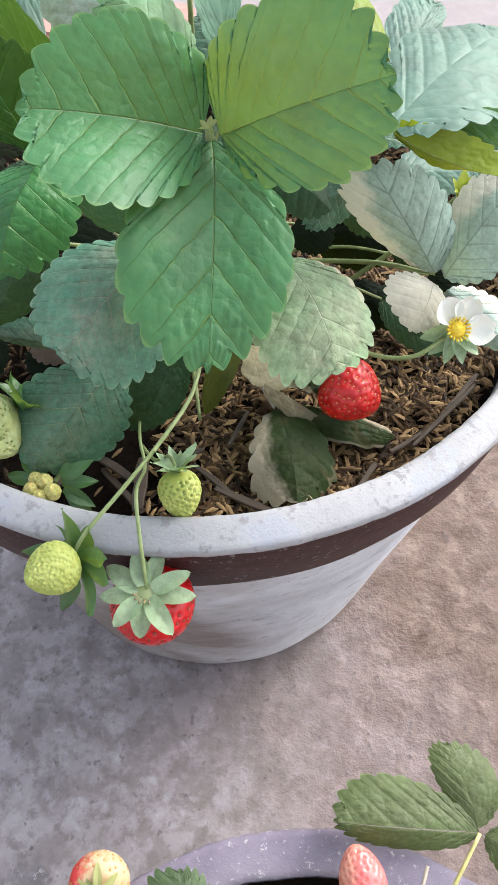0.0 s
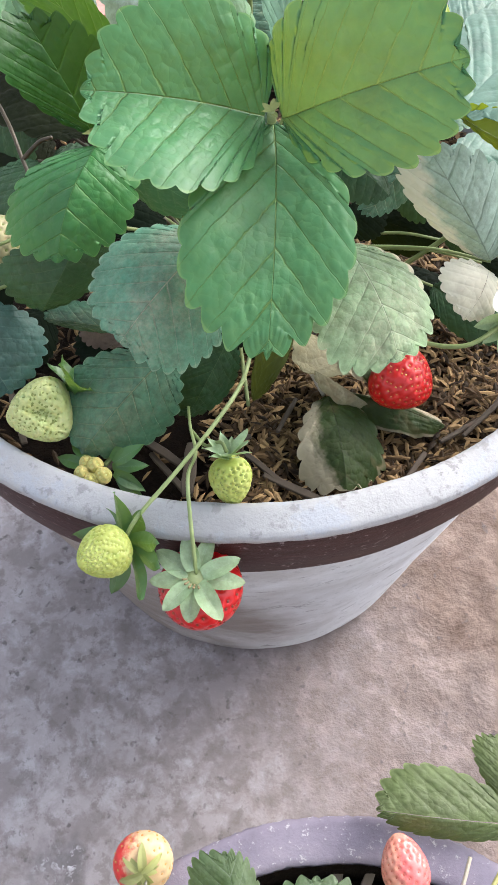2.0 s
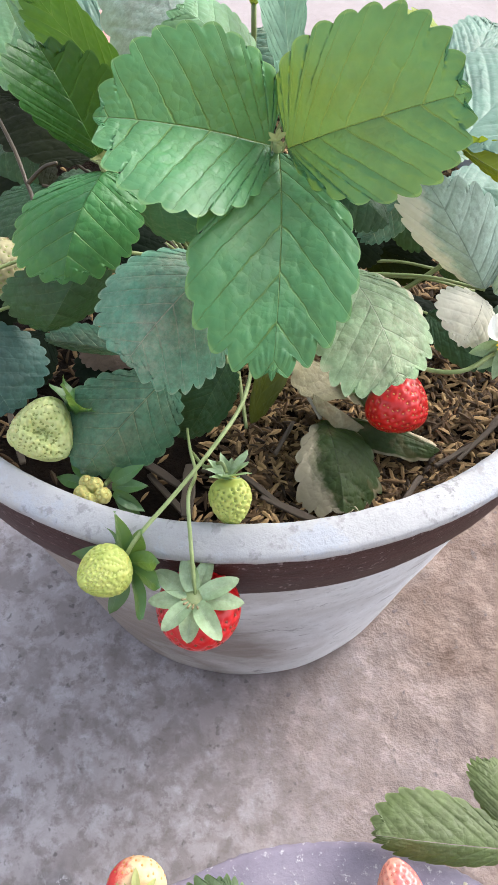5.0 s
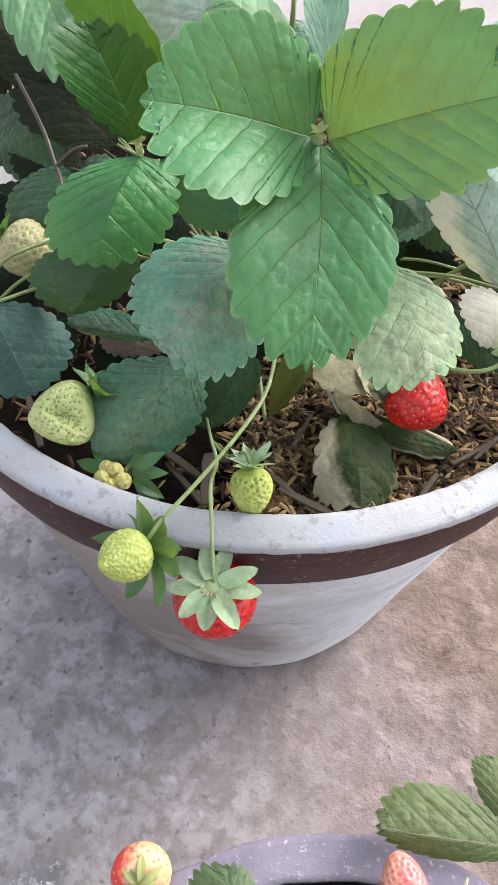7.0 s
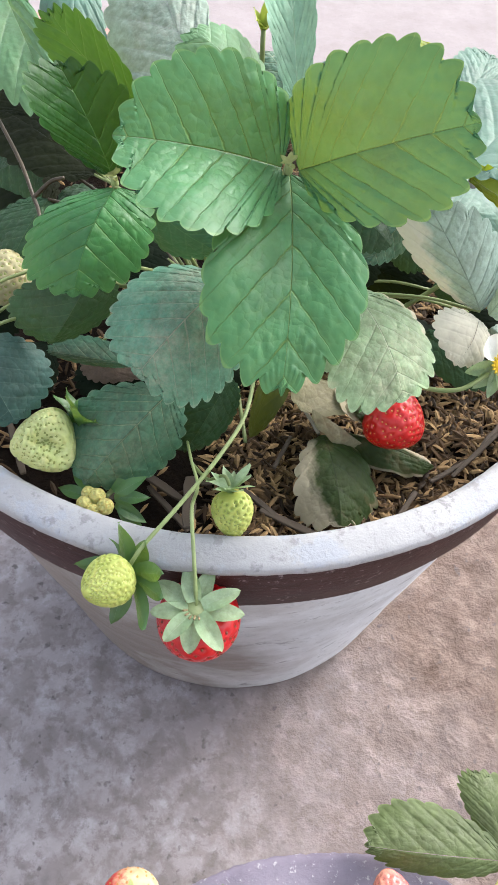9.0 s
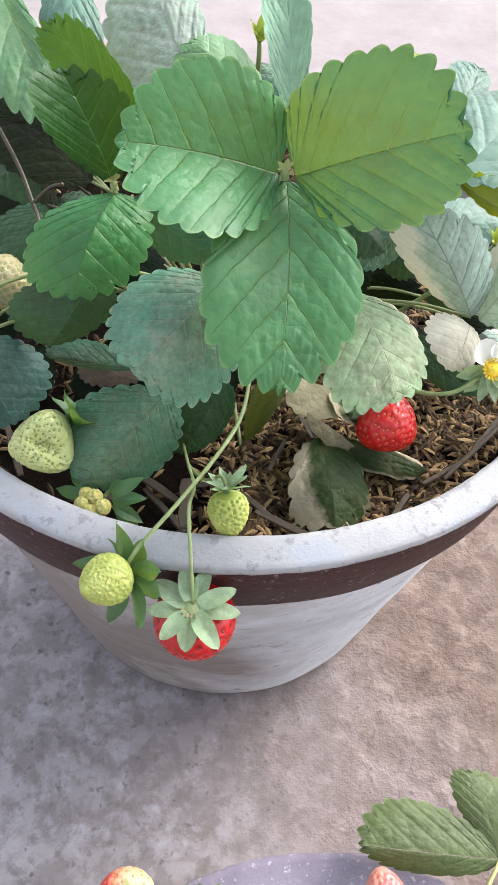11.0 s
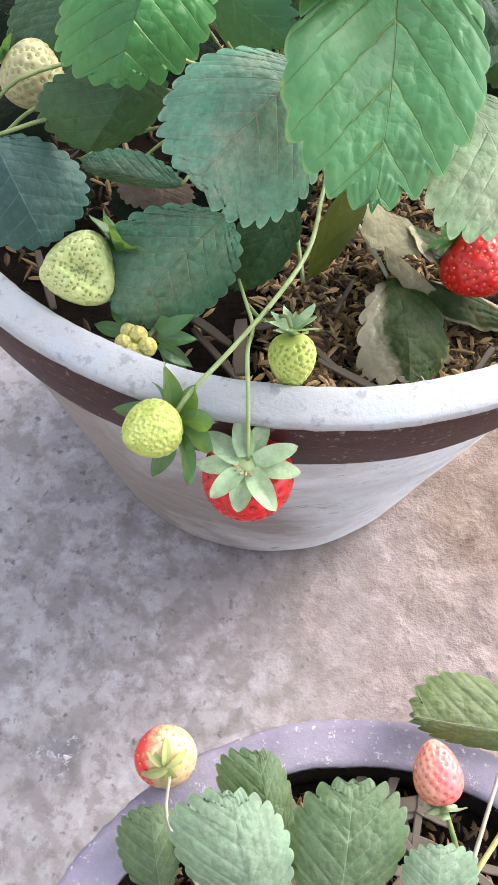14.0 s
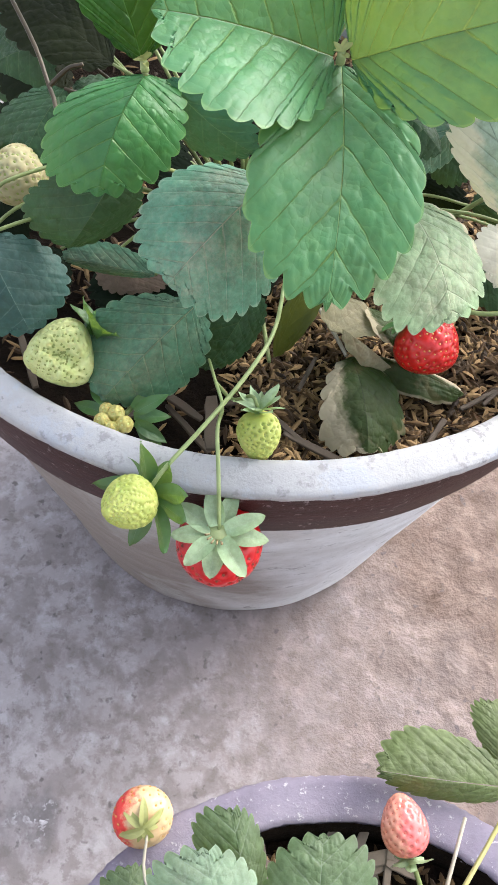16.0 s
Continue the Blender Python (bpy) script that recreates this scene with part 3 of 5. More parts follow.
def leaf(plant, hub, foot, sag=0.02, thick=0.0017, material=None, label="", name="leaf"):
    """A leaf stalk from its foot in the crown up to the hub where the leaflets meet."""
    h, f = V(hub), V(foot)
    m1, m2 = f + (h - f) * 0.35 + V((0, 0, sag)), f + (h - f) * 0.75 + V((0, 0, sag * 0.7))
    return tube(name, [f, m1, m2, h], thick * 1.15, thick * 0.75, material or STEM, plant, label, 8, 21)


def sepal(parent, base, way, nrm, length, width, material, curl=0.3, name="sepal", sharp=0.62):
    """A pointed green sepal."""
    way, nrm = unit(way), unit(nrm)
    nrm = unit(nrm - way * np.dot(nrm, way))
    side = np.cross(way, nrm)
    n, m = 16, 5
    verts, uvs = [], []
    for i in range(n + 1):
        y = i / n
        w = width * (math.sin(math.pi * min(1, 0.14 + 0.86 * y**1.1)) ** sharp) * (1 - 0.15 * y)
        for j in range(-m, m + 1):
            x = j / m
            lift = curl * length * y * y + 0.2 * width * abs(x) * math.sin(math.pi * min(1, y * 1.1)) + 0.05 * length * math.sin(3 * y + 9 * curl) * x
            verts.append(V(base) + way * y * length + side * x * w / 2 + nrm * lift)
            uvs.append((0.35 + 0.3 * y, abs(x)))
    return mesh_part(name, verts, grid_faces(n + 1, 2 * m + 1), material, parent, "", uvs)


def fruit(plant, top, way, length, radius, skin, seed_look, seeds=150, dent=0.0006, bulge=0.0, shape=(0.62, 0.75), squash=1.0, label="", dimple=None, name="strawberry", seed_size=0.0007):
    """A strawberry from its crown along way to its tip, with pitted skin and seeds."""
    axis = unit(way)
    a = unit(np.cross(axis, (0.21, 0.93, 0.3)))
    c = np.cross(axis, a)
    rows, cols = (92, 124) if radius > 0.006 else (36, 44)
    low, tipw = shape

    def rad(t):
        return radius * (math.sin(math.pi * min(1, t**low)) ** tipw) if 0 < t < 1 else 0.0

    def spot(t, phi):
        r = rad(t)
        return V(top) + axis * length * t + r * (math.cos(phi) * a + squash * math.sin(phi) * c)

    pits, rnd = [], random.Random(seeds)
    gold = math.pi * (3 - math.sqrt(5))
    for k in range(seeds):
        t = 0.06 + 0.9 * (k + 0.5) / seeds
        pits.append((t + rnd.uniform(-0.012, 0.012), (k * gold + rnd.uniform(-0.13, 0.13)) % (2 * math.pi)))
    pit = np.array([spot(*p) for p in pits])
    core = V(top) + axis * length * 0.45
    verts = []
    gap = 1.9 * radius * math.sqrt(2.2 / seeds)
    for i in range(rows + 1):
        t = (1 - math.cos(math.pi * i / rows)) / 2
        ring = np.array([spot(t, 2 * math.pi * j / cols) for j in range(cols)])
        d = np.sqrt(((ring[:, None] - pit[None]) ** 2).sum(2).min(1))
        push = -dent * np.exp(-((d / (0.34 * gap)) ** 2)) + bulge * np.minimum(1, d / (0.6 * gap))
        for hollow, deep, wide in dimple or ():
            push -= deep * np.exp(-((np.linalg.norm(ring - V(hollow), axis=1) / wide) ** 2))
        away = ring - core
        verts.extend(ring + push[:, None] * away / np.linalg.norm(away, axis=1)[:, None])
    body = mesh_part(name, verts, grid_faces(rows + 1, cols, True), skin, plant, label)
    sv, sf = [], []
    for p, (t, phi) in zip(pit, pits):
        n = unit(p - core)
        p = p - n * dent * 0.4
        p = p - n * sum(deep * math.exp(-((np.linalg.norm(p - V(hollow)) / wide) ** 2)) for hollow, deep, wide in dimple or ())
        u = unit(axis - n * np.dot(axis, n))
        w = np.cross(n, u)
        o = len(sv)
        sv += [p + u * seed_size * 1.25, p + (w * 0.8 + u * 0.3) * seed_size, p + (w * 0.55 - u * 0.8) * seed_size, p - (w * 0.55 + u * 0.8) * seed_size, p - (w * 0.8 - u * 0.3) * seed_size, p + n * seed_size * 0.7]
        sf += [(o + q, o + (q + 1) % 5, o + 5) for q in range(5)]
    mesh_part("seed_coat", sv, sf, seed_look, body)
    return body


def calyx(body, at, out, count, length, width, material, spread=0.1, curl=0.1, seed=1, ring=0.0, angle=0.0, sharp=0.62):
    """A ring of sepals round the fruit's crown; out points away from the fruit."""
    out = unit(out)
    a = unit(np.cross(out, (0.3, 0.9, 0.1)))
    c = np.cross(out, a)
    rnd = random.Random(seed)
    for k in range(count):
        ang = angle + 2 * math.pi * (k + rnd.uniform(-0.18, 0.18)) / count
        way = math.cos(ang) * a + math.sin(ang) * c + out * (spread + rnd.uniform(-0.15, 0.15))
        ln = length * rnd.uniform(0.8, 1.12)
        sepal(body, V(at) + ring * unit(way) + 0.0012 * out * (k % 2), way, out, ln, width * rnd.uniform(0.85, 1.1), material, curl + rnd.uniform(-0.1, 0.1), sharp=sharp)


# ---- ground ----
def build_ground():
    near_x, near_y = np.arange(-0.62, 0.7, 0.0066), np.arange(-0.3, 1.0, 0.0066)
    xs = np.concatenate([[-300, -80, -20, -6, -2.5, -1.2], near_x, [1.2, 2.5, 6, 20, 80, 300]])
    ys = np.concatenate([[-300, -80, -20, -6, -2, -0.8], near_y, [1.2, 1.6, 2.5, 5, 12, 40, 120, 300]])
    verts = []
    for y in ys:
        for x in xs:
            z = 0.0
            if -0.6 < x < 0.65 and -0.28 < y < 0.95:
                earthy = min(1, max(0, (0.5 - math.hypot(x - 0.46, y - 0.4)) / 0.2))
                n = noise.noise((x * 60, y * 60, 1.3)) + 0.7 * noise.noise((x * 140, y * 140, 4.1))
                z = 0.0004 * noise.noise((x * 25, y * 25, 0.5)) + earthy * 0.0022 * n - 0.0015
            verts.append((x, y, z))
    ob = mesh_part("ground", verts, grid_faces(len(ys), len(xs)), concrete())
    tagged(ob, "worn grey concrete yard with pinkish earth trodden over it", "ground", kind="structure")


build_ground()

# ---- the large pot ----
POT = (-0.038, 0.383)
big_pot = tagged(new("flower_pot"), "whitewashed cement flower pot with a painted brown band", "pot")
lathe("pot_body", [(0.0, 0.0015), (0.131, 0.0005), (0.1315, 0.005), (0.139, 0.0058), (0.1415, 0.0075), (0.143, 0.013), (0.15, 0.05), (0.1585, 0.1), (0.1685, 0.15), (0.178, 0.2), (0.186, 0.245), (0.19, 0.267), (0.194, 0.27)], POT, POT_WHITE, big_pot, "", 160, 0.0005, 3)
lathe("painted_band", [(0.1895, 0.268), (0.195, 0.267), (0.1965, 0.269), (0.2, 0.29), (0.2015, 0.302), (0.202, 0.3125)], POT, BAND, big_pot, "dark brown painted band with scratches", 160, 0.0005, 4)
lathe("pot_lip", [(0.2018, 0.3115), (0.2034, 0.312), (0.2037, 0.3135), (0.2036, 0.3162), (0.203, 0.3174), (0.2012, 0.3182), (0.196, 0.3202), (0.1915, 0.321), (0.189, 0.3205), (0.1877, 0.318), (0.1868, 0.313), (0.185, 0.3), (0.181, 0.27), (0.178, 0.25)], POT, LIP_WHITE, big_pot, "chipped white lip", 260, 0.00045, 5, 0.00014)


def scatter(name, centre, z, reach, husks, material, seed, label, lengths=(0.005, 0.009), mound=0.006, bare=None):
    """Loose husks strewn over the earth of a pot, many small spindles in one mesh."""
    rnd = random.Random(seed)
    verts, faces = [], []
    for _ in range(husks):
        r, a = reach * math.sqrt(rnd.random()), rnd.uniform(0, 6.283)
        x, y = centre[0] + r * math.cos(a), centre[1] + r * math.sin(a)
        # husks thin out on the left; the darker earth partly stands in for shade
        if bare and rnd.random() > min(1, max(0.06, (x - bare) / 0.035)):
            continue
        h = z + mound * noise.noise((x * 28, y * 28, seed)) + 0.003 * noise.noise((x * 90, y * 90, seed)) + rnd.uniform(-0.001, 0.003)
        ln, wd = rnd.uniform(*lengths), rnd.uniform(0.0007, 0.0015)
        m = Matrix.Translation((x, y, h)) @ Euler((rnd.uniform(-0.4, 0.4), rnd.uniform(-0.35, 0.35), rnd.uniform(0, 6.283))).to_matrix().to_4x4()
        o = len(verts)
        bow = rnd.uniform(-0.12, 0.12) * ln
        for u, w in ((-0.5, 0), (-0.2, 1), (0.2, 0.9), (0.5, 0)):
            if w == 0:
                verts.append(m @ Vector((u * ln, 0, -abs(bow))))
            else:
                for k in range(4):
                    g = k * math.pi / 2
                    verts.append(m @ Vector((u * ln, w * wd * math.cos(g), 0.55 * w * wd * math.sin(g) + bow * 0.5)))
        for k in range(4):
            n = (k + 1) % 4
            faces += [(o, o + 1 + n, o + 1 + k), (o + 1 + k, o + 1 + n, o + 5 + n, o + 5 + k), (o + 5 + k, o + 5 + n, o + 9)]
    ob = mesh_part(name, verts, faces, material, None, "", None, False)
    return tagged(ob, label, "mulch", kind="stuff")


def chip(parent, at, length, width, turn, tilt, material=WOOD, thick=0.0018, name="wood_chip", seed=0):
    """A splintered sliver of wood."""
    rnd = random.Random(seed)
    bm = bmesh.new()
    n = 5
    rows = []
    for i in range(n + 1):
        u = i / n - 0.5
        w = width * (0.78 if i in (0, n) else 1) * rnd.uniform(0.85, 1.05)
        off = rnd.uniform(-0.05, 0.05) * width
        rows.append([bm.verts.new((u * length, off + sy * w / 2, sz * thick / 2 * rnd.uniform(0.7, 1.1))) for sy, sz in ((-1, -1), (1, -1), (1, 1), (-1, 1))])
    for p, q in zip(rows, rows[1:]):
        for k in range(4):
            bm.faces.new((p[k], p[(k + 1) % 4], q[(k + 1) % 4], q[k]))
    bm.faces.new(rows[0][::-1])
    bm.faces.new(rows[-1])
    bmesh.ops.recalc_face_normals(bm, faces=bm.faces)
    bmesh.ops.bevel(bm, geom=bm.edges[:], offset=0.0004, segments=1, affect="EDGES")
    me = bpy.data.meshes.new(name)
    bm.to_mesh(me)
    bm.free()
    me.materials.append(material)
    ob = new(name, me)
    ob.parent = parent
    ob.matrix_local = pose(*at, rnd.uniform(-12, 12), tilt, turn)
    return ob


def soil_disc(name, centre, z, radius, label, seed):
    rings, sides = 26, 90
    verts = []
    for i in range(rings + 1):
        for j in range(sides):
            r, a = radius * i / rings, 2 * math.pi * j / sides
            x, y = centre[0] + r * math.cos(a), centre[1] + r * math.sin(a)
            verts.append((x, y, z + 0.006 * noise.noise((x * 28, y * 28, seed)) + 0.003 * noise.noise((x * 90, y * 90, seed))))
    return tagged(mesh_part(name, verts, grid_faces(rings + 1, sides, True), EARTH), label, "soil", kind="stuff")


SOIL = 0.287
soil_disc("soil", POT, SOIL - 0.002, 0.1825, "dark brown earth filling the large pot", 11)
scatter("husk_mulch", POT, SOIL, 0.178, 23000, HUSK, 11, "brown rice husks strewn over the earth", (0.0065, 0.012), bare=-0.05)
CHIPS = [  # place, length, width, turn, tilt
    ((-0.0436, 0.2195, 0.3060), 0.042, 0.0062, -82, -23), ((-0.062, 0.236, 0.293), 0.03, 0.0045, 150, 0), ((-0.055, 0.224, 0.291), 0.034, 0.0035, 135, 4),
    ((0.098, 0.277, 0.297), 0.05, 0.0027, 50, -4), ((0.107, 0.292, 0.296), 0.034, 0.0028, 56, 0), ((0.081, 0.262, 0.294), 0.026, 0.0026, 40, 3),
    ((0.005, 0.222, 0.292), 0.034, 0.004, -20, 2), ((-0.012, 0.232, 0.293), 0.026, 0.003, -35, 3), ((-0.03, 0.243, 0.294), 0.024, 0.003, 20, -8),
    ((0.012, 0.214, 0.291), 0.028, 0.004, 8, 0), ((-0.09, 0.222, 0.292), 0.03, 0.0045, 30, 0), ((-0.003, 0.262, 0.295), 0.028, 0.0025, 75, 14),
    ((-0.135, 0.246, 0.296), 0.034, 0.004, 118, 0), ((0.06, 0.24, 0.293), 0.02, 0.003, 62, 5),
]
for k, (at, ln, wd, turn, tilt) in enumerate(CHIPS):
    tagged(chip(None, at, ln, wd, turn, tilt, seed=k), "grey weathered wood sliver lying on the mulch", "wood chip", "wood slivers on the mulch")

# ---- the strawberry plant in the large pot ----
CROWN = (-0.045, 0.352, SOIL)
plant = tagged(new("strawberry_plant"), "strawberry plant with toothed leaves, ripe and unripe fruit", "plant")
crown = tube("crown", [(-0.045, 0.352, SOIL - 0.006), (-0.045, 0.35, SOIL + 0.02), (-0.044, 0.348, SOIL + 0.04)], 0.011, 0.006, STEM_BROWN, plant, "short brown crown")

lf = leaf(plant, (-0.012, 0.28, 0.443), CROWN, 0.02, 0.0010, STEM, label="large glossy green leaf of three toothed leaflets")
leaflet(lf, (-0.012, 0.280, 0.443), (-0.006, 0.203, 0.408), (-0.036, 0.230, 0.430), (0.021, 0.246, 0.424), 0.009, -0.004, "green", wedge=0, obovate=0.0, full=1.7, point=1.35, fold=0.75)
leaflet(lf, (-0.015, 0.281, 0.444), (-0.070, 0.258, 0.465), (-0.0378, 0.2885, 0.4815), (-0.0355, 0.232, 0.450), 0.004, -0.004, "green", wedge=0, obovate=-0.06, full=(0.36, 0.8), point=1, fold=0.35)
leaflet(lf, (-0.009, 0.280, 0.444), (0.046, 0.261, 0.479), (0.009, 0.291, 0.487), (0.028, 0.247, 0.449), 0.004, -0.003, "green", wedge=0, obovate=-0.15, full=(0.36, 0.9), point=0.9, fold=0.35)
lf = leaf(plant, (-0.082, 0.29, 0.422), CROWN, 0.02, 0.0010, STEM, label="green leaf with upright folded leaflets")
leaflet(lf, (-0.082, 0.290, 0.422), (-0.093, 0.252, 0.397), (-0.118, 0.274, 0.405), (-0.066, 0.276, 0.408), 0.008, -0.006, "fresh", wedge=0, obovate=0, full=0.7, point=1, fold=0.3)
leaflet(lf, (-0.083, 0.292, 0.425), (-0.095, 0.284, 0.474), (-0.102, 0.271, 0.462), (-0.073, 0.297, 0.452), 0.004, 0.004, "deep", wedge=0.1, obovate=0.18, fold=0.3)
leaflet(lf, (-0.074, 0.291, 0.420), (-0.040, 0.293, 0.392), (-0.049, 0.292, 0.412), (-0.068, 0.296, 0.388), 0.003, -0.003, "cool", wedge=0.1, obovate=0.18, fold=0.3)
lf = leaf(plant, (-0.079, 0.337, 0.425), CROWN, 0.02, 0.0010, STEM)
leaflet(lf, (-0.079, 0.337, 0.425), (-0.117, 0.347, 0.462), (-0.115, 0.346, 0.440), (-0.089, 0.340, 0.455), 0.003, 0.004, "lime", wedge=0.05, obovate=0.18)
lf = leaf(plant, (-0.031, 0.253, 0.412), CROWN, 0.02, 0.0010, STEM, label="dusty grey-green leaf with brownish bloom")
leaflet(lf, (-0.031, 0.253, 0.412), (-0.059, 0.213, 0.398), (-0.068, 0.244, 0.414), (-0.026, 0.220, 0.392), 0.010, -0.006, "dusty", wedge=0, obovate=0, full=0.8, point=0.8)
lf = leaf(plant, (-0.092, 0.277, 0.388), CROWN, 0.02, 0.0010, STEM)
leaflet(lf, (-0.092, 0.277, 0.388), (-0.111, 0.261, 0.358), (-0.129, 0.271, 0.372), (-0.084, 0.278, 0.366), 0.006, -0.006, "dark", wedge=0.1, obovate=0.06)
lf = leaf(plant, (-0.144, 0.253, 0.366), CROWN, 0.02, 0.0010, STEM, label="dark bluish green leaf")
leaflet(lf, (-0.144, 0.253, 0.366), (-0.122, 0.230, 0.338), (-0.113, 0.259, 0.352), (-0.156, 0.233, 0.346), 0.006, -0.008, "teal", wedge=0.1, obovate=0.06)
lf = leaf(plant, (-0.055, 0.247, 0.35), CROWN, 0.02, 0.0010, STEM, label="dull dusty green leaf low over the mulch")
leaflet(lf, (-0.055, 0.247, 0.350), (-0.090, 0.215, 0.318), (-0.102, 0.247, 0.334), (-0.055, 0.229, 0.322), 0.006, -0.006, "dusky", wedge=0, obovate=0, full=1.1, point=1.1)
lf = leaf(plant, (-0.032, 0.272, 0.335), CROWN, 0.02, 0.0010, STEM)
leaflet(lf, (-0.032, 0.272, 0.335), (-0.051, 0.252, 0.300), (-0.057, 0.264, 0.318), (-0.028, 0.265, 0.312), 0.003, -0.004, "dark", wedge=0.1, obovate=0.12)
lf = leaf(plant, (-0.067, 0.248, 0.312), CROWN, 0.02, 0.0010, STEM)
leaflet(lf, (-0.067, 0.248, 0.312), (-0.081, 0.233, 0.300), (-0.087, 0.243, 0.306), (-0.065, 0.237, 0.302), 0.002, -0.003, "dark", wedge=0.1, obovate=0.12)
lf = leaf(plant, (0.016, 0.259, 0.408), CROWN, 0.02, 0.0010, STEM, label="pale green toothed leaf with browned edge")
leaflet(lf, (0.016, 0.259, 0.408), (0.039, 0.219, 0.393), (0.010, 0.221, 0.402), (0.049, 0.252, 0.398), 0.006, -0.004, "pale", wedge=0, obovate=0.06, full=1, point=0.9)
lf = leaf(plant, (0.01, 0.301, 0.415), CROWN, 0.02, 0.0010, STEM)
leaflet(lf, (0.010, 0.301, 0.415), (0.033, 0.298, 0.400), (0.026, 0.312, 0.408), (0.015, 0.293, 0.404), 0.003, -0.003, "dark", wedge=0.05, obovate=0.12)
lf = leaf(plant, (0.045, 0.332, 0.398), CROWN, 0.02, 0.0010, STEM)
leaflet(lf, (0.045, 0.332, 0.398), (0.026, 0.307, 0.382), (0.025, 0.325, 0.390), (0.046, 0.322, 0.386), 0.003, -0.003, "dusky", wedge=0.05, obovate=0.12)
lf = leaf(plant, (0.085, 0.317, 0.352), CROWN, 0.02, 0.0010, STEM, label="pale silvery leaf with dry cream edges")
leaflet(lf, (0.085, 0.317, 0.352), (0.048, 0.318, 0.408), (0.045, 0.309, 0.386), (0.087, 0.323, 0.386), 0.008, -0.004, "silver", wedge=0.1, obovate=0.15)
leaflet(lf, (0.089, 0.315, 0.352), (0.112, 0.334, 0.388), (0.090, 0.339, 0.380), (0.116, 0.314, 0.362), 0.006, -0.004, "silver", wedge=0.1, obovate=0.15)
leaflet(lf, (0.084, 0.311, 0.352), (0.075, 0.293, 0.338), (0.063, 0.304, 0.360), (0.092, 0.300, 0.342), 0.004, -0.004, "cream", wedge=0.1, obovate=0.09)
leaflet(lf, (0.091, 0.311, 0.348), (0.124, 0.294, 0.328), (0.118, 0.315, 0.340), (0.100, 0.303, 0.332), 0.004, -0.004, "silver", wedge=0.1, obovate=0.09)
lf = leaf(plant, (0.048, 0.267, 0.458), CROWN, 0.02, 0.0010, STEM, label="bluish green leaf with upturned lime side")
leaflet(lf, (0.048, 0.267, 0.458), (0.101, 0.367, 0.440), (0.059, 0.351, 0.448), (0.093, 0.294, 0.452), 0.006, -0.003, "blue", wedge=0.075, obovate=0.15)
leaflet(lf, (0.050, 0.265, 0.457), (0.093, 0.272, 0.438), (0.069, 0.276, 0.456), (0.068, 0.282, 0.438), 0.003, 0.003, "sunny", wedge=0.05, obovate=0.18)
leaflet(lf, (0.065, 0.284, 0.452), (0.096, 0.287, 0.448), (0.079, 0.288, 0.455), (0.083, 0.286, 0.440), 0.002, 0.002, "green", wedge=0.05, obovate=0.18)
lf = leaf(plant, (0.05, 0.313, 0.446), CROWN, 0.02, 0.0010, STEM)
leaflet(lf, (0.050, 0.313, 0.446), (0.075, 0.410, 0.430), (0.053, 0.380, 0.440), (0.074, 0.375, 0.434), 0.003, -0.003, "blue", wedge=0.05, obovate=0.12)
leaflet(lf, (0.050, 0.313, 0.448), (0.036, 0.348, 0.462), (0.032, 0.323, 0.465), (0.050, 0.340, 0.455), 0.003, -0.003, "sunny", wedge=0.05, obovate=0.12)
lf = leaf(plant, (0.065, 0.371, 0.366), CROWN, 0.02, 0.0010, STEM)
leaflet(lf, (0.065, 0.371, 0.366), (0.112, 0.399, 0.352), (0.085, 0.401, 0.365), (0.091, 0.376, 0.352), 0.003, -0.003, "blue", wedge=0.05, obovate=0.12)
lf = leaf(plant, (-0.026, 0.333, 0.437), CROWN, 0.02, 0.0010, STEM)
leaflet(lf, (-0.026, 0.333, 0.437), (-0.057, 0.340, 0.463), (-0.054, 0.324, 0.448), (-0.032, 0.354, 0.453), 0.005, -0.004, "grey", wedge=0.05, obovate=0.1)
leaflet(lf, (-0.012, 0.334, 0.435), (-0.024, 0.384, 0.478), (-0.030, 0.358, 0.462), (-0.010, 0.365, 0.462), 0.003, 0.004, "upright", wedge=0.05, obovate=0.18)
lf = leaf(plant, (-0.055, 0.372, 0.412), CROWN, 0.02, 0.0010, STEM)
leaflet(lf, (-0.055, 0.372, 0.412), (-0.106, 0.484, 0.436), (-0.113, 0.419, 0.412), (-0.070, 0.449, 0.433), 0.006, -0.004, "ashen", wedge=0.05, obovate=0.1, full=1.6)
leaflet(lf, (-0.055, 0.386, 0.410), (-0.077, 0.369, 0.410), (-0.070, 0.388, 0.412), (-0.062, 0.361, 0.410), 0.003, -0.003, "rosy", wedge=0.05, obovate=0.15)
lf = leaf(plant, (-0.186, 0.461, 0.435), CROWN, 0.02, 0.0010, STEM)
leaflet(lf, (-0.186, 0.461, 0.435), (-0.128, 0.365, 0.409), (-0.174, 0.398, 0.418), (-0.143, 0.410, 0.426), 0.004, -0.004, "grey", wedge=0.05, obovate=0.12, fold=0.5)
leaflet(lf, (-0.156, 0.512, 0.422), (-0.131, 0.415, 0.398), (-0.162, 0.461, 0.409), (-0.124, 0.457, 0.404), 0.004, -0.004, "blue", wedge=0.05, obovate=0.12)
lf = leaf(plant, (-0.154, 0.394, 0.362), CROWN, 0.02, 0.0010, STEM_BROWN)
leaflet(lf, (-0.154, 0.394, 0.362), (-0.198, 0.399, 0.335), (-0.204, 0.438, 0.352), (-0.163, 0.379, 0.338), 0.004, -0.006, "dark", wedge=0.05, obovate=0.09)
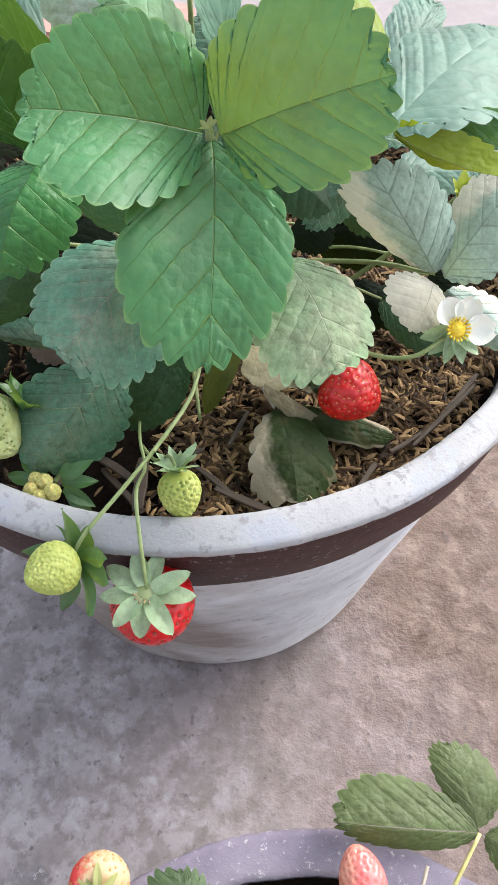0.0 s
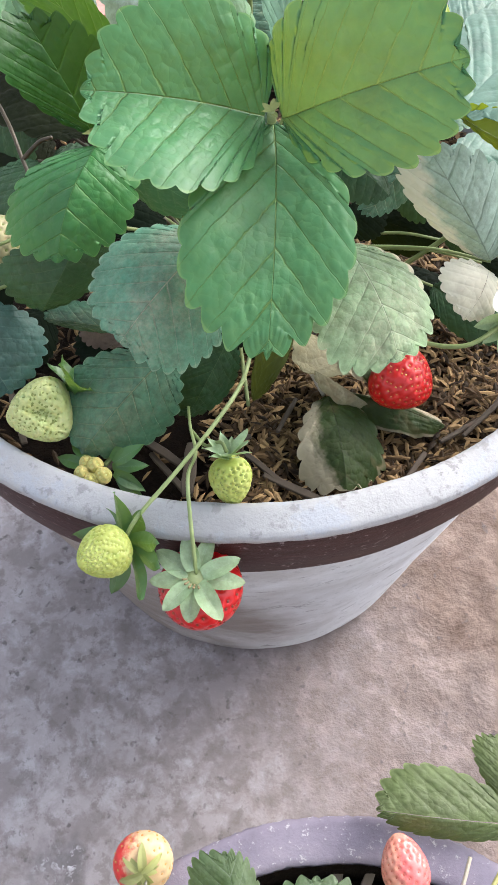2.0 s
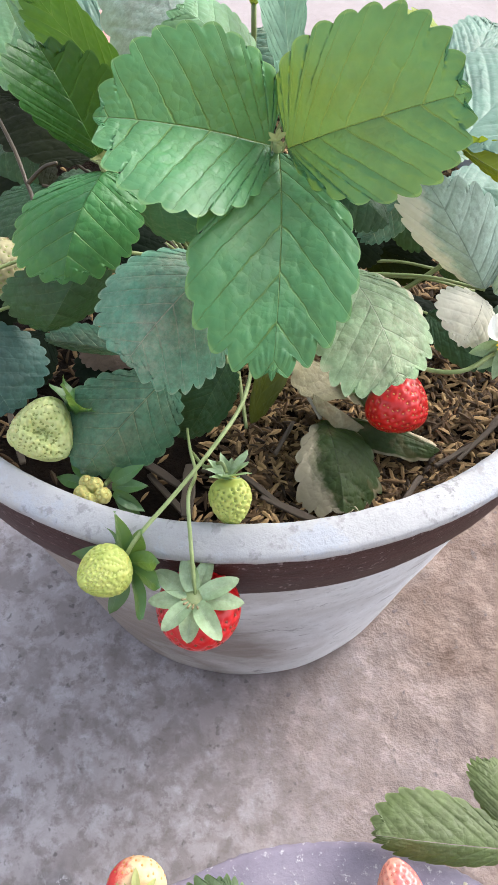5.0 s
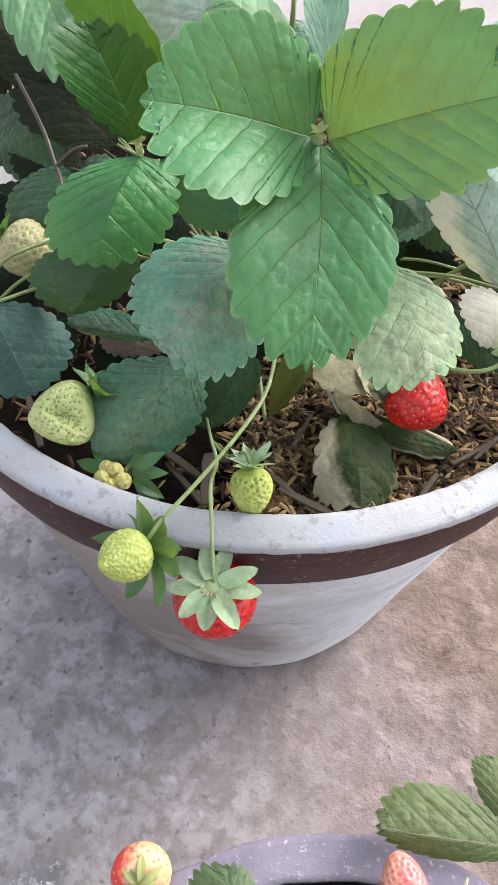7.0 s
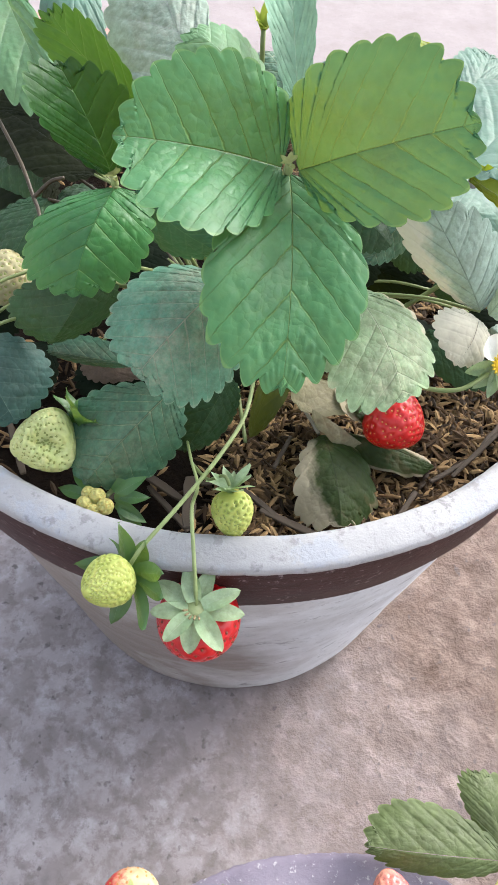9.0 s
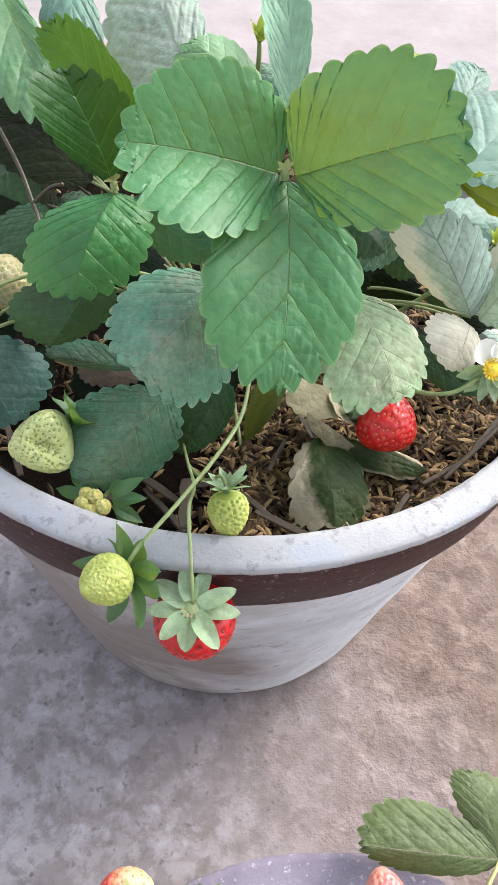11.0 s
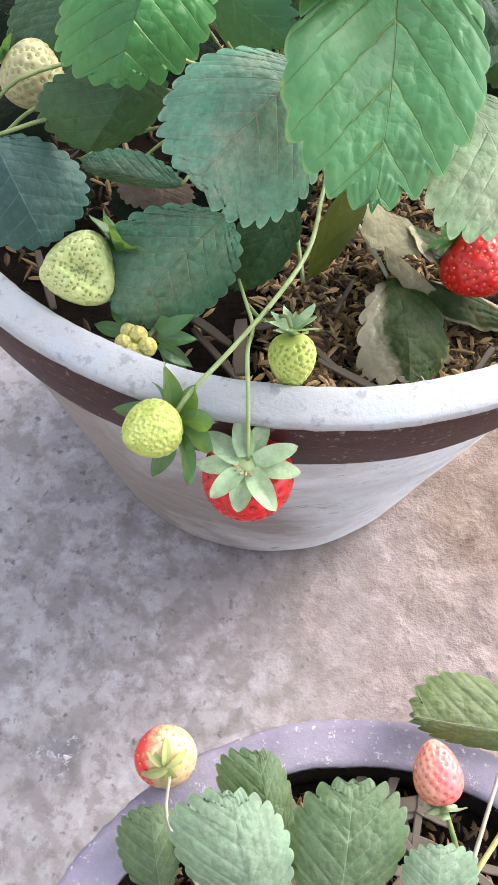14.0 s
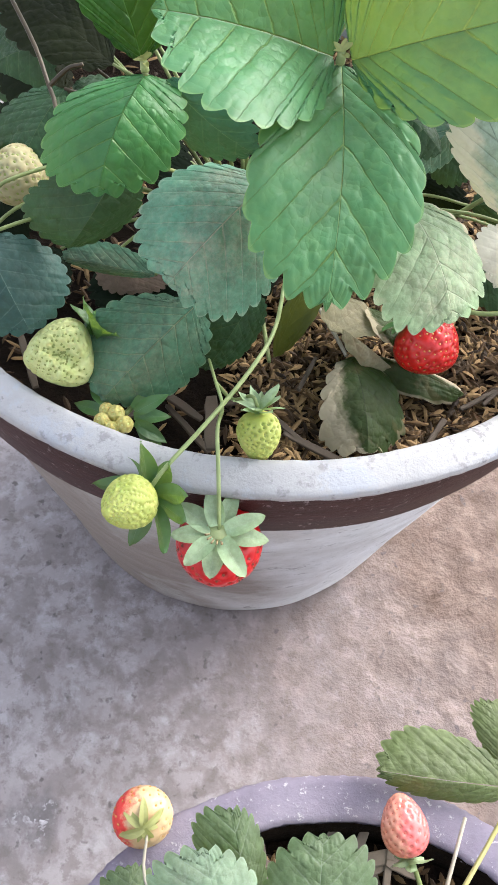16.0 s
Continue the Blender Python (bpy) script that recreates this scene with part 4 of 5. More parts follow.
leaflet(lf, (-0.164, 0.415, 0.375), (-0.224, 0.471, 0.385), (-0.216, 0.440, 0.372), (-0.188, 0.487, 0.385), 0.004, -0.004, "brown", wedge=0.05, obovate=0.09)
lf = leaf(plant, (-0.131, 0.341, 0.375), CROWN, 0.02, 0.0010, STEM_BROWN)
leaflet(lf, (-0.131, 0.341, 0.375), (-0.148, 0.312, 0.350), (-0.163, 0.337, 0.362), (-0.123, 0.317, 0.356), 0.004, -0.004, "dark", wedge=0.05, obovate=0.09)
lf = leaf(plant, (-0.078, 0.274, 0.335), CROWN, 0.02, 0.0010, STEM)
leaflet(lf, (-0.078, 0.274, 0.335), (-0.123, 0.282, 0.330), (-0.101, 0.287, 0.338), (-0.102, 0.277, 0.328), 0.002, -0.002, "dusky", wedge=0.05, obovate=0.12)
lf = leaf(plant, (-0.102, 0.298, 0.322), CROWN, 0.02, 0.0010, STEM)
leaflet(lf, (-0.102, 0.298, 0.322), (-0.088, 0.283, 0.312), (-0.110, 0.287, 0.312), (-0.078, 0.293, 0.316), 0.002, -0.002, "rust", wedge=0.05, obovate=0.12)
lf = leaf(plant, (-0.02, 0.392, 0.36), CROWN, 0.02, 0.0010, STEM)
leaflet(lf, (-0.020, 0.392, 0.360), (-0.059, 0.415, 0.350), (-0.041, 0.426, 0.360), (-0.042, 0.384, 0.345), 0.004, -0.004, "dark", wedge=0.05, obovate=0.09)
lf = leaf(plant, (0.006, 0.412, 0.35), CROWN, 0.02, 0.0010, STEM)
leaflet(lf, (0.006, 0.412, 0.350), (0.046, 0.456, 0.345), (0.023, 0.459, 0.355), (0.033, 0.416, 0.340), 0.004, -0.004, "dark", wedge=0.05, obovate=0.09)
lf = leaf(plant, (-0.066, 0.421, 0.36), CROWN, 0.02, 0.0010, STEM)
leaflet(lf, (-0.066, 0.421, 0.360), (-0.102, 0.461, 0.360), (-0.096, 0.426, 0.360), (-0.072, 0.461, 0.360), 0.004, -0.004, "dark", wedge=0.05, obovate=0.09)
# the near-black leaflets from here on stand in for shaded gaps
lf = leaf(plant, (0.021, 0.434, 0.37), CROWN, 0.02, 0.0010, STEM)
leaflet(lf, (0.021, 0.434, 0.370), (-0.001, 0.488, 0.375), (-0.006, 0.452, 0.370), (0.027, 0.484, 0.370), 0.004, -0.004, "gap_shade", wedge=0.05, obovate=0.09)
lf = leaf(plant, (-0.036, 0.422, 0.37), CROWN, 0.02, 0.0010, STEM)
leaflet(lf, (-0.036, 0.422, 0.370), (-0.027, 0.476, 0.375), (-0.046, 0.462, 0.370), (-0.013, 0.463, 0.370), 0.004, -0.004, "gap_shade", wedge=0.05, obovate=0.09)
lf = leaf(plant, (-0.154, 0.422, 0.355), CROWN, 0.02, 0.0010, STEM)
leaflet(lf, (-0.154, 0.422, 0.355), (-0.135, 0.454, 0.360), (-0.159, 0.455, 0.360), (-0.127, 0.430, 0.350), 0.004, -0.004, "gap_shade", wedge=0.05, obovate=0.09)
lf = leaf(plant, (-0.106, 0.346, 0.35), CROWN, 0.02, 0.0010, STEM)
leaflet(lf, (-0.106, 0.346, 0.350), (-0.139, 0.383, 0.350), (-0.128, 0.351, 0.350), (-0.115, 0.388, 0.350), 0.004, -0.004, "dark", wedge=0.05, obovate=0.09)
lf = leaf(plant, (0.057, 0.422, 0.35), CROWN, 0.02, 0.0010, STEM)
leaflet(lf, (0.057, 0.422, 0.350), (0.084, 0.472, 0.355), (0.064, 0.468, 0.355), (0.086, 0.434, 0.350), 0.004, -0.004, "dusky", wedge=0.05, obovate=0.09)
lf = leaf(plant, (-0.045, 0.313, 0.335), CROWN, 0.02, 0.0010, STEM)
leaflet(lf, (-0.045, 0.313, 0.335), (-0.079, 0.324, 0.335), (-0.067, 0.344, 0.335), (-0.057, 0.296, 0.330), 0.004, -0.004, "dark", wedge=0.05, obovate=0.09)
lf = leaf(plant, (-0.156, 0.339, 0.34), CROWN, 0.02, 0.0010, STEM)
leaflet(lf, (-0.156, 0.339, 0.340), (-0.182, 0.357, 0.345), (-0.173, 0.336, 0.340), (-0.160, 0.366, 0.345), 0.004, -0.004, "gap_shade", wedge=0.05, obovate=0.09)
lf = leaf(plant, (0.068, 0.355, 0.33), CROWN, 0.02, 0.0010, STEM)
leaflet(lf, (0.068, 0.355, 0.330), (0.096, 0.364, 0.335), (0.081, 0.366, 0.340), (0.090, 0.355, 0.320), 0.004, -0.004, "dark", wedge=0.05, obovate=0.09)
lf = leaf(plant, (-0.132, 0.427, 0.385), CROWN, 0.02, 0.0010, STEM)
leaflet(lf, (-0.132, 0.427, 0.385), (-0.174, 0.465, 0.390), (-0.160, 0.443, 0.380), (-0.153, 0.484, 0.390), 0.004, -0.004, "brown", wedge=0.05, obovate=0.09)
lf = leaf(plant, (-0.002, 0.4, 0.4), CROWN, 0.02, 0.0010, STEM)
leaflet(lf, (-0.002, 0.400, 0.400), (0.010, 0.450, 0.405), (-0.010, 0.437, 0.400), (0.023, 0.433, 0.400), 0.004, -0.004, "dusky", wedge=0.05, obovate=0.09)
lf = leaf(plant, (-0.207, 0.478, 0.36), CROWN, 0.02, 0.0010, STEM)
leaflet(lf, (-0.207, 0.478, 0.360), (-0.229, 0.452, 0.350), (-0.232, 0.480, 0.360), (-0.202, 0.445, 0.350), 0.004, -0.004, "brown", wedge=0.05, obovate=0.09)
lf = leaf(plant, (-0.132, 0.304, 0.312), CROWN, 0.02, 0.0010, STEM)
leaflet(lf, (-0.132, 0.304, 0.312), (-0.143, 0.276, 0.305), (-0.153, 0.294, 0.310), (-0.124, 0.283, 0.305), 0.003, -0.003, "gap_shade", wedge=0.05, obovate=0.09)
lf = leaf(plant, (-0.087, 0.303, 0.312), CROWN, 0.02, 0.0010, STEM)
leaflet(lf, (-0.087, 0.303, 0.312), (-0.105, 0.276, 0.304), (-0.112, 0.297, 0.310), (-0.083, 0.282, 0.305), 0.003, -0.003, "gap_shade", wedge=0.05, obovate=0.09)
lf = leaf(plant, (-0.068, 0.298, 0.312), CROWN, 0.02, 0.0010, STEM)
leaflet(lf, (-0.068, 0.298, 0.312), (-0.072, 0.271, 0.303), (-0.086, 0.285, 0.306), (-0.057, 0.286, 0.306), 0.003, -0.003, "gap_shade", wedge=0.05, obovate=0.09)
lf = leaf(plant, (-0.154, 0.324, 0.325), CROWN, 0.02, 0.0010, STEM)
leaflet(lf, (-0.154, 0.324, 0.325), (-0.175, 0.310, 0.315), (-0.175, 0.331, 0.320), (-0.150, 0.306, 0.315), 0.003, -0.003, "gap_shade", wedge=0.05, obovate=0.09)
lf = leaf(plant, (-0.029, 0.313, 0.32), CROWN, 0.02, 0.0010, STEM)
leaflet(lf, (-0.029, 0.313, 0.320), (-0.046, 0.288, 0.310), (-0.052, 0.306, 0.315), (-0.027, 0.295, 0.310), 0.003, -0.003, "gap_shade", wedge=0.05, obovate=0.09)
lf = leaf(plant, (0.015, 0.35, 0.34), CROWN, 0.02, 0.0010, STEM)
leaflet(lf, (0.015, 0.350, 0.340), (0.037, 0.357, 0.345), (0.025, 0.362, 0.350), (0.031, 0.346, 0.335), 0.003, -0.003, "gap_shade", wedge=0.05, obovate=0.09)
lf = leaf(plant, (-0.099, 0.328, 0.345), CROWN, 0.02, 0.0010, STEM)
leaflet(lf, (-0.099, 0.328, 0.345), (-0.079, 0.348, 0.350), (-0.097, 0.349, 0.350), (-0.075, 0.328, 0.345), 0.003, -0.003, "gap_shade", wedge=0.05, obovate=0.09)
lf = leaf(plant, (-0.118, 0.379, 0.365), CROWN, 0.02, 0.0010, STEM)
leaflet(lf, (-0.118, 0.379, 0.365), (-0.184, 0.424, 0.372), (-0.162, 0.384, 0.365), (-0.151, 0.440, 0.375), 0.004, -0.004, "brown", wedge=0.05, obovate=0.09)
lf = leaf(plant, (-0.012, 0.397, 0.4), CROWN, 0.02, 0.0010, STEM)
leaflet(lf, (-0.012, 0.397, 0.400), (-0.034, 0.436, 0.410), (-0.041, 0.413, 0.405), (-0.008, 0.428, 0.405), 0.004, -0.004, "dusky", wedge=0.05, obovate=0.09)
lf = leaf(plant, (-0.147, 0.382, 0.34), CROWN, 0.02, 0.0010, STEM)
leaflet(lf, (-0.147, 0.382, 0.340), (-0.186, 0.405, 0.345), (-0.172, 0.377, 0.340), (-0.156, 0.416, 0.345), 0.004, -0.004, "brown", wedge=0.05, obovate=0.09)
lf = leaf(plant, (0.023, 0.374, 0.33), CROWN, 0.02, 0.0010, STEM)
leaflet(lf, (0.023, 0.374, 0.330), (0.068, 0.360, 0.325), (0.047, 0.375, 0.335), (0.042, 0.360, 0.315), 0.003, -0.003, "gap_shade", wedge=0.05, obovate=0.09)
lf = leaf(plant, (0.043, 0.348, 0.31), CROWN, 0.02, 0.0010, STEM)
leaflet(lf, (0.043, 0.348, 0.310), (0.080, 0.335, 0.302), (0.065, 0.353, 0.312), (0.057, 0.334, 0.300), 0.003, -0.003, "gap_shade", wedge=0.05, obovate=0.09)
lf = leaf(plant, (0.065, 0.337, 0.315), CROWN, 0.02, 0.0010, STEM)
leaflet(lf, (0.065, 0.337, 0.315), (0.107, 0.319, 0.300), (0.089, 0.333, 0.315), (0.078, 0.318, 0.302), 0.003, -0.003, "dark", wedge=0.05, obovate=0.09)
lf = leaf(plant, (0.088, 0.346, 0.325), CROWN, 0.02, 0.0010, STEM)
leaflet(lf, (0.088, 0.346, 0.325), (0.119, 0.331, 0.310), (0.108, 0.344, 0.325), (0.098, 0.329, 0.312), 0.003, -0.003, "gap_shade", wedge=0.05, obovate=0.09)
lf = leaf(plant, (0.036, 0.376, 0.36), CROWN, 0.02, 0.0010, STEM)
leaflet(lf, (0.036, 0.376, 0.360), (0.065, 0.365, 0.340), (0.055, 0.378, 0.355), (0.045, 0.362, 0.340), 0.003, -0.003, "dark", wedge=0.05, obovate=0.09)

for pts in ([(-0.07, 0.36, 0.3), (-0.119, 0.315, 0.368), (-0.133, 0.331, 0.377), (-0.145, 0.351, 0.387), (-0.166, 0.380, 0.397)], [(-0.136, 0.335, 0.379), (-0.128, 0.341, 0.385), (-0.121, 0.341, 0.388)]):
    tube("old_stalk", pts, 0.0011, 0.0009, STEM_BROWN, plant, "brownish old leaf stalk")

# small bracts where the leaflets meet
for at in ((-0.0125, 0.28, 0.446), (-0.082, 0.291, 0.426)):
    knot = tube("leaf_joint", [V(at) - V((0, -0.001, 0.004)), V(at) + V((0, -0.0005, 0.0004))], 0.0017, 0.0014, STEM_PALE, plant, "pale joint with small bracts", 10, 5)
    calyx(knot, at, (0, -0.4, 0.9), 5, 0.0048, 0.0022, SEPAL_TAN, 0.5, 0.2, 31)

# young shoots between the leaves
for foot, at, size in (((0.03, 0.345, 0.3), (0.094, 0.349, 0.372), 0.011), ((-0.03, 0.36, 0.3), (-0.031, 0.369, 0.452), 0.009)):
    shoot = tube("young_shoot", [foot, V(foot) * 0.4 + V(at) * 0.6 - V((0, 0, 0.004)), at], 0.0014, 0.0012, STEM, plant, "yellow-green young shoot", 8, 16)
    calyx(shoot, at, (0.1, -0.3, 0.9), 6, size, size * 0.5, SHOOT, 0.9, 0.15, 17)

# withered leaves on the mulch
lf = leaf(plant, (0.014, 0.268, 0.305), (-0.02, 0.33, 0.295), 0.004, 0.0012, STEM_DRY, "withered leaf on the mulch", "withered_leaf")
leaflet(lf, (0.016, 0.266, 0.3075), (0.028, 0.222, 0.2975), (0.005, 0.237, 0.304), (0.045, 0.248, 0.3), 0.006, -0.008, "half_dry", 8, 0.1, 0.1, tooth=0.085, wave=3.2, full=0.8, point=0.8)
leaflet(lf, (0.022, 0.272, 0.304), (0.074, 0.266, 0.291), (0.05, 0.276, 0.297), (0.046, 0.259, 0.294), 0.003, -0.004, "half_dry", 6, 0.1, 0.2, tooth=0.04, wave=2)
leaflet(lf, (0.02, 0.298, 0.311), (0.004, 0.268, 0.322), (-0.003, 0.283, 0.326), (0.028, 0.279, 0.309), 0.003, 0.006, "withered", 6, 0.1, 0.1, tooth=0.04, wave=3)
leaflet(lf, (0.009, 0.266, 0.326), (0.035, 0.2645, 0.306), (0.02, 0.268, 0.314), (0.02, 0.261, 0.311), 0.001, -0.004, "withered", 6, 0.1, 0.1, tooth=0.04, wave=2)
leaflet(lf, (0.025, 0.3, 0.305), (0.034, 0.27, 0.315), (0.02, 0.28, 0.318), (0.043, 0.285, 0.307), 0.003, 0.003, "half_dry", 6, 0.1, 0.1, tooth=0.04, wave=2)
# a leaf still folded along its midrib
lf = leaf(plant, (-0.022, 0.262, 0.3), (-0.04, 0.34, 0.29), 0.002, 0.0013)
leaflet(lf, (-0.0201, 0.2642, 0.3007), (-0.0073, 0.2785, 0.3480), (-0.0180, 0.2772, 0.3214), (-0.0035, 0.2705, 0.3264), 0.002, 0.002, "moss", 8, 0.2, 0.1, tooth=0.03, fold=0.5)

# ---- fruit of the large pot ----
# ripe fruit hanging over the lip
truss = tube("fruit_stalk", [(-0.045, 0.345, 0.3), (-0.0219, 0.2975, 0.3343), (-0.0203, 0.2742, 0.3363), (-0.0222, 0.2500, 0.3344), (-0.031, 0.224, 0.336), (-0.044, 0.199, 0.334), (-0.056, 0.18, 0.33), (-0.062, 0.1745, 0.3195)], 0.0010, 0.0009, STEM_FRUIT, plant, "pale green forked fruit stalk", 8, 40)
tube("side_stalk", [(-0.052, 0.262, 0.3), (-0.0443, 0.2330, 0.3192), (-0.0388, 0.2165, 0.3240), (-0.0385, 0.199, 0.333), (-0.0355, 0.183, 0.325), (-0.0325, 0.169, 0.3045)], 0.0007, 0.0009, STEM_FRUIT, truss, "", 8, 36)
tube("side_stalk", [(-0.0439, 0.2316, 0.3194), (-0.0351, 0.2205, 0.3243), (-0.027, 0.2145, 0.337), (-0.024, 0.211, 0.335)], 0.0008, 0.0008, STEM, truss)
HANG = (0.03, 0.13, -1)
ripe = fruit(plant, (-0.0325, 0.1685, 0.3020), HANG, 0.0365, 0.0186, RED, SEED_RED, 190, 0.0012, shape=(0.7, 0.52), label="ripe red strawberry hanging over the pot's lip", seed_size=0.00085)
calyx(ripe, (-0.0325, 0.1675, 0.3040), (-0.02, -0.34, 0.94), 9, 0.0165, 0.0094, SEPAL_PALE, 0.22, -0.1, 7, ring=0.003, angle=0.55, sharp=0.55)
tube("calyx_ring", [(-0.0325, 0.1685, 0.3023), (-0.0325, 0.1677, 0.3049)], 0.0064, 0.0046, STEM_PALE, ripe, "", 16, 4)
for k in range(16):
    a = 2 * math.pi * k / 16
    tube("stamen", [(-0.0325 + 0.0036 * math.cos(a), 0.168 + 0.0036 * math.sin(a), 0.3040), (-0.0325 + 0.0056 * math.cos(a), 0.1675 + 0.0056 * math.sin(a), 0.3058 - 0.0004 * (k % 3))], 0.0004, 0.0005, SEED_TAN, ripe, "", 5, 4)
# unripe fruit over the lip, its tip towards the viewer
g1 = fruit(plant, (-0.0635, 0.1735, 0.3165), (-0.42, -0.58, 0.42), 0.0225, 0.0105, UNRIPE, SEED_YELLOW, 380, 0.0008, 0.0005, shape=(0.64, 0.6), label="unripe yellow-green strawberry hanging over the lip", seed_size=0.0005)
calyx(g1, (-0.063, 0.1742, 0.3162), (0.42, 0.58, -0.42), 9, 0.0205, 0.0102, SEPAL_DARK, 0.0, -0.12, 3, angle=0.35, ring=0.003, sharp=0.68)
# small unripe fruit just inside the lip
g2 = fruit(plant, (-0.0232, 0.2095, 0.3318), (0.14, -0.5, -0.86), 0.0215, 0.0088, UNRIPE, SEED_GREEN, 210, 0.0012, 0.0005, shape=(0.64, 0.58), label="small unripe green strawberry leaning on the lip", seed_size=0.00055)
calyx(g2, (-0.0232, 0.21, 0.3323), (-0.1, 0.45, 0.87), 10, 0.0125, 0.005, SEPAL_PALE, 0.5, 0.1, 5, sharp=0.9)
# pale creased fruit beside the lip
g3 = fruit(plant, (-0.0985, 0.234, 0.3275), (-0.85, -0.26, -0.12), 0.0285, 0.0142, UNRIPE_PALE, SEED_GREEN, 430, 0.0012, 0.0007, shape=(0.6, 0.55), label="pale green strawberry creased across its side", dimple=(((-0.107, 0.2225, 0.3385), 0.0042, 0.0055), ((-0.111, 0.2215, 0.3375), 0.0045, 0.0045), ((-0.1035, 0.222, 0.337), 0.004, 0.0055), ((-0.1005, 0.2205, 0.334), 0.004, 0.0055), ((-0.098, 0.219, 0.3305), 0.004, 0.0055)), seed_size=0.00085)
calyx(g3, (-0.098, 0.239, 0.331), (0.5, 0.65, 0.6), 9, 0.019, 0.0095, SEPAL_DARK, 0.35, 0.1, 9, sharp=0.85)
# ripe fruit on the mulch
r2 = fruit(plant, (0.0375, 0.276, 0.3225), (0.75, -0.3, -0.3), 0.029, 0.0155, DEEP_RED, SEED_GOLD, 190, 0.0009, 0.0, shape=(0.72, 0.5), label="ripe deep red strawberry lying among withered leaves", seed_size=0.00048)
calyx(r2, (0.038, 0.2765, 0.3235), (-0.7, 0.4, 0.4), 8, 0.013, 0.006, SEPAL, 0.2, 0.1, 4)
# whitish fruit deep in the leaves
w1 = fruit(plant, (-0.159, 0.313, 0.354), (0.72, -0.15, -0.42), 0.033, 0.0138, WHITE_FRUIT, SEED_GREEN, 230, 0.0008, 0.0004, label="whitish unripe strawberry deep among the leaves", seed_size=0.0008)
calyx(w1, (-0.159, 0.313, 0.354), (-0.7, 0.1, 0.4), 8, 0.012, 0.006, SEPAL, 0.2, 0.1, 14)
tube("fruit_stalk", [(-0.06, 0.345, 0.3), (-0.1, 0.33, 0.35), (-0.14, 0.296, 0.362), (-0.158, 0.284, 0.352), (-0.176, 0.278, 0.335)], 0.0009, 0.0008, STEM, plant)
tube("fruit_stalk", [(-0.06, 0.345, 0.3), (-0.1, 0.32, 0.345), (-0.137, 0.294, 0.35), (-0.156, 0.281, 0.339), (-0.172, 0.27, 0.325)], 0.0009, 0.0008, STEM, plant)
# a truss of withered buds at the lip
buds = tube("bud_truss", [(-0.06, 0.25, 0.3), (-0.075, 0.222, 0.312), (-0.08, 0.212, 0.314)], 0.0014, 0.0012, STEM, plant, "truss of small yellowish buds")
for k, (dx, dy, dz, r) in enumerate([(-0.006, -0.001, 0, 0.0042), (-0.001, 0.003, 0.0015, 0.004), (0.0035, -0.0015, 0.001, 0.0042), (-0.0015, -0.004, -0.0005, 0.004), (-0.0055, 0.0045, 0.0005, 0.0034)]):
    c = V((-0.0825 + dx, 0.207 + dy, 0.316 + dz))
    b = fruit(buds, c + V((0, 0.001, -r)), (0.05, -0.25, 0.9), 2 * r, r * 0.85, BUD, SEED_YELLOW, 22, 0.0007, 0.0004, shape=(0.7, 0.6), name="bud", seed_size=0.0005)
for k, (b, w) in enumerate([((-0.076, 0.211, 0.315), (0.9, 0.1, 0.1)), ((-0.075, 0.209, 0.314), (0.85, -0.4, -0.1)), ((-0.077, 0.214, 0.316), (0.6, 0.75, 0.1)), ((-0.075, 0.212, 0.317), (0.7, 0.3, 0.5)), ((-0.086, 0.214, 0.315), (-0.7, 0.5, 0.1)), ((-0.088, 0.211, 0.314), (-0.9, 0.2, 0.0)), ((-0.073, 0.207, 0.313), (0.5, -0.3, -0.3))]):
    sepal(buds, b, w, (0, -0.4, 0.9), 0.016, 0.0068, SEPAL_DARK, -0.2, sharp=0.9)

# ---- the blossom ----
FLOWER = V((0.095, 0.289, 0.345))
fl_stalk = tube("flower_stalk", [(-0.02, 0.34, 0.3), (0.03, 0.3, 0.33), (0.055, 0.28, 0.3355), (0.075, 0.277, 0.338), (0.09, 0.287, 0.341)], 0.0013, 0.0011, STEM, plant, "stalk with a white blossom", 8, 30)
face = unit((0.1, -0.62, 0.78))
fa = unit(np.cross(face, (0, 0, 1)))
fb = np.cross(fa, face)


def petal(parent, ang, size):
    way = math.cos(ang) * fa + math.sin(ang) * fb
    side = np.cross(way, face)
    verts = []
    n, m = 10, 12
    for i in range(n + 1):
        for j in range(m + 1):
            v, u = i / n, (j / m - 0.5) * 2
            w = size * 0.6 * math.sin(math.pi * min(1, 0.1 + 0.86 * v) ** 0.9) ** 0.6
            verts.append(FLOWER + way * (0.004 + size * v) + side * u * w + face * (0.004 * u * u + 0.003 * v * v))
    mesh_part("petal", verts, grid_faces(n + 1, m + 1), PETAL, parent)


heart = fruit(fl_stalk, FLOWER - 0.002 * face, face, 0.005, 0.0038, POLLEN, POLLEN, 60, 0.0003, 0.0003, shape=(0.7, 0.5), name="blossom", label="white blossom with yellow centre", seed_size=0.0006)
for turn, size in ((62, 0.0112), (118, 0.0108), (186, 0.0118)):
    petal(heart, radians(turn), size)
for k in range(18):
    a = 2 * math.pi * k / 18
    w = math.cos(a) * fa + math.sin(a) * fb
    tube("stamen", [FLOWER + w * 0.0032, FLOWER + w * 0.0054 + face * 0.0026], 0.0003, 0.0006, POLLEN, heart, "", 6, 4)
for k in range(6):
    a = radians(196 + 31 * k)
    sepal(heart, FLOWER - face * 0.003, math.cos(a) * fa + math.sin(a) * fb - 0.1 * face, face, 0.0165, 0.0078, SEPAL_PALE, -0.05, sharp=0.8)

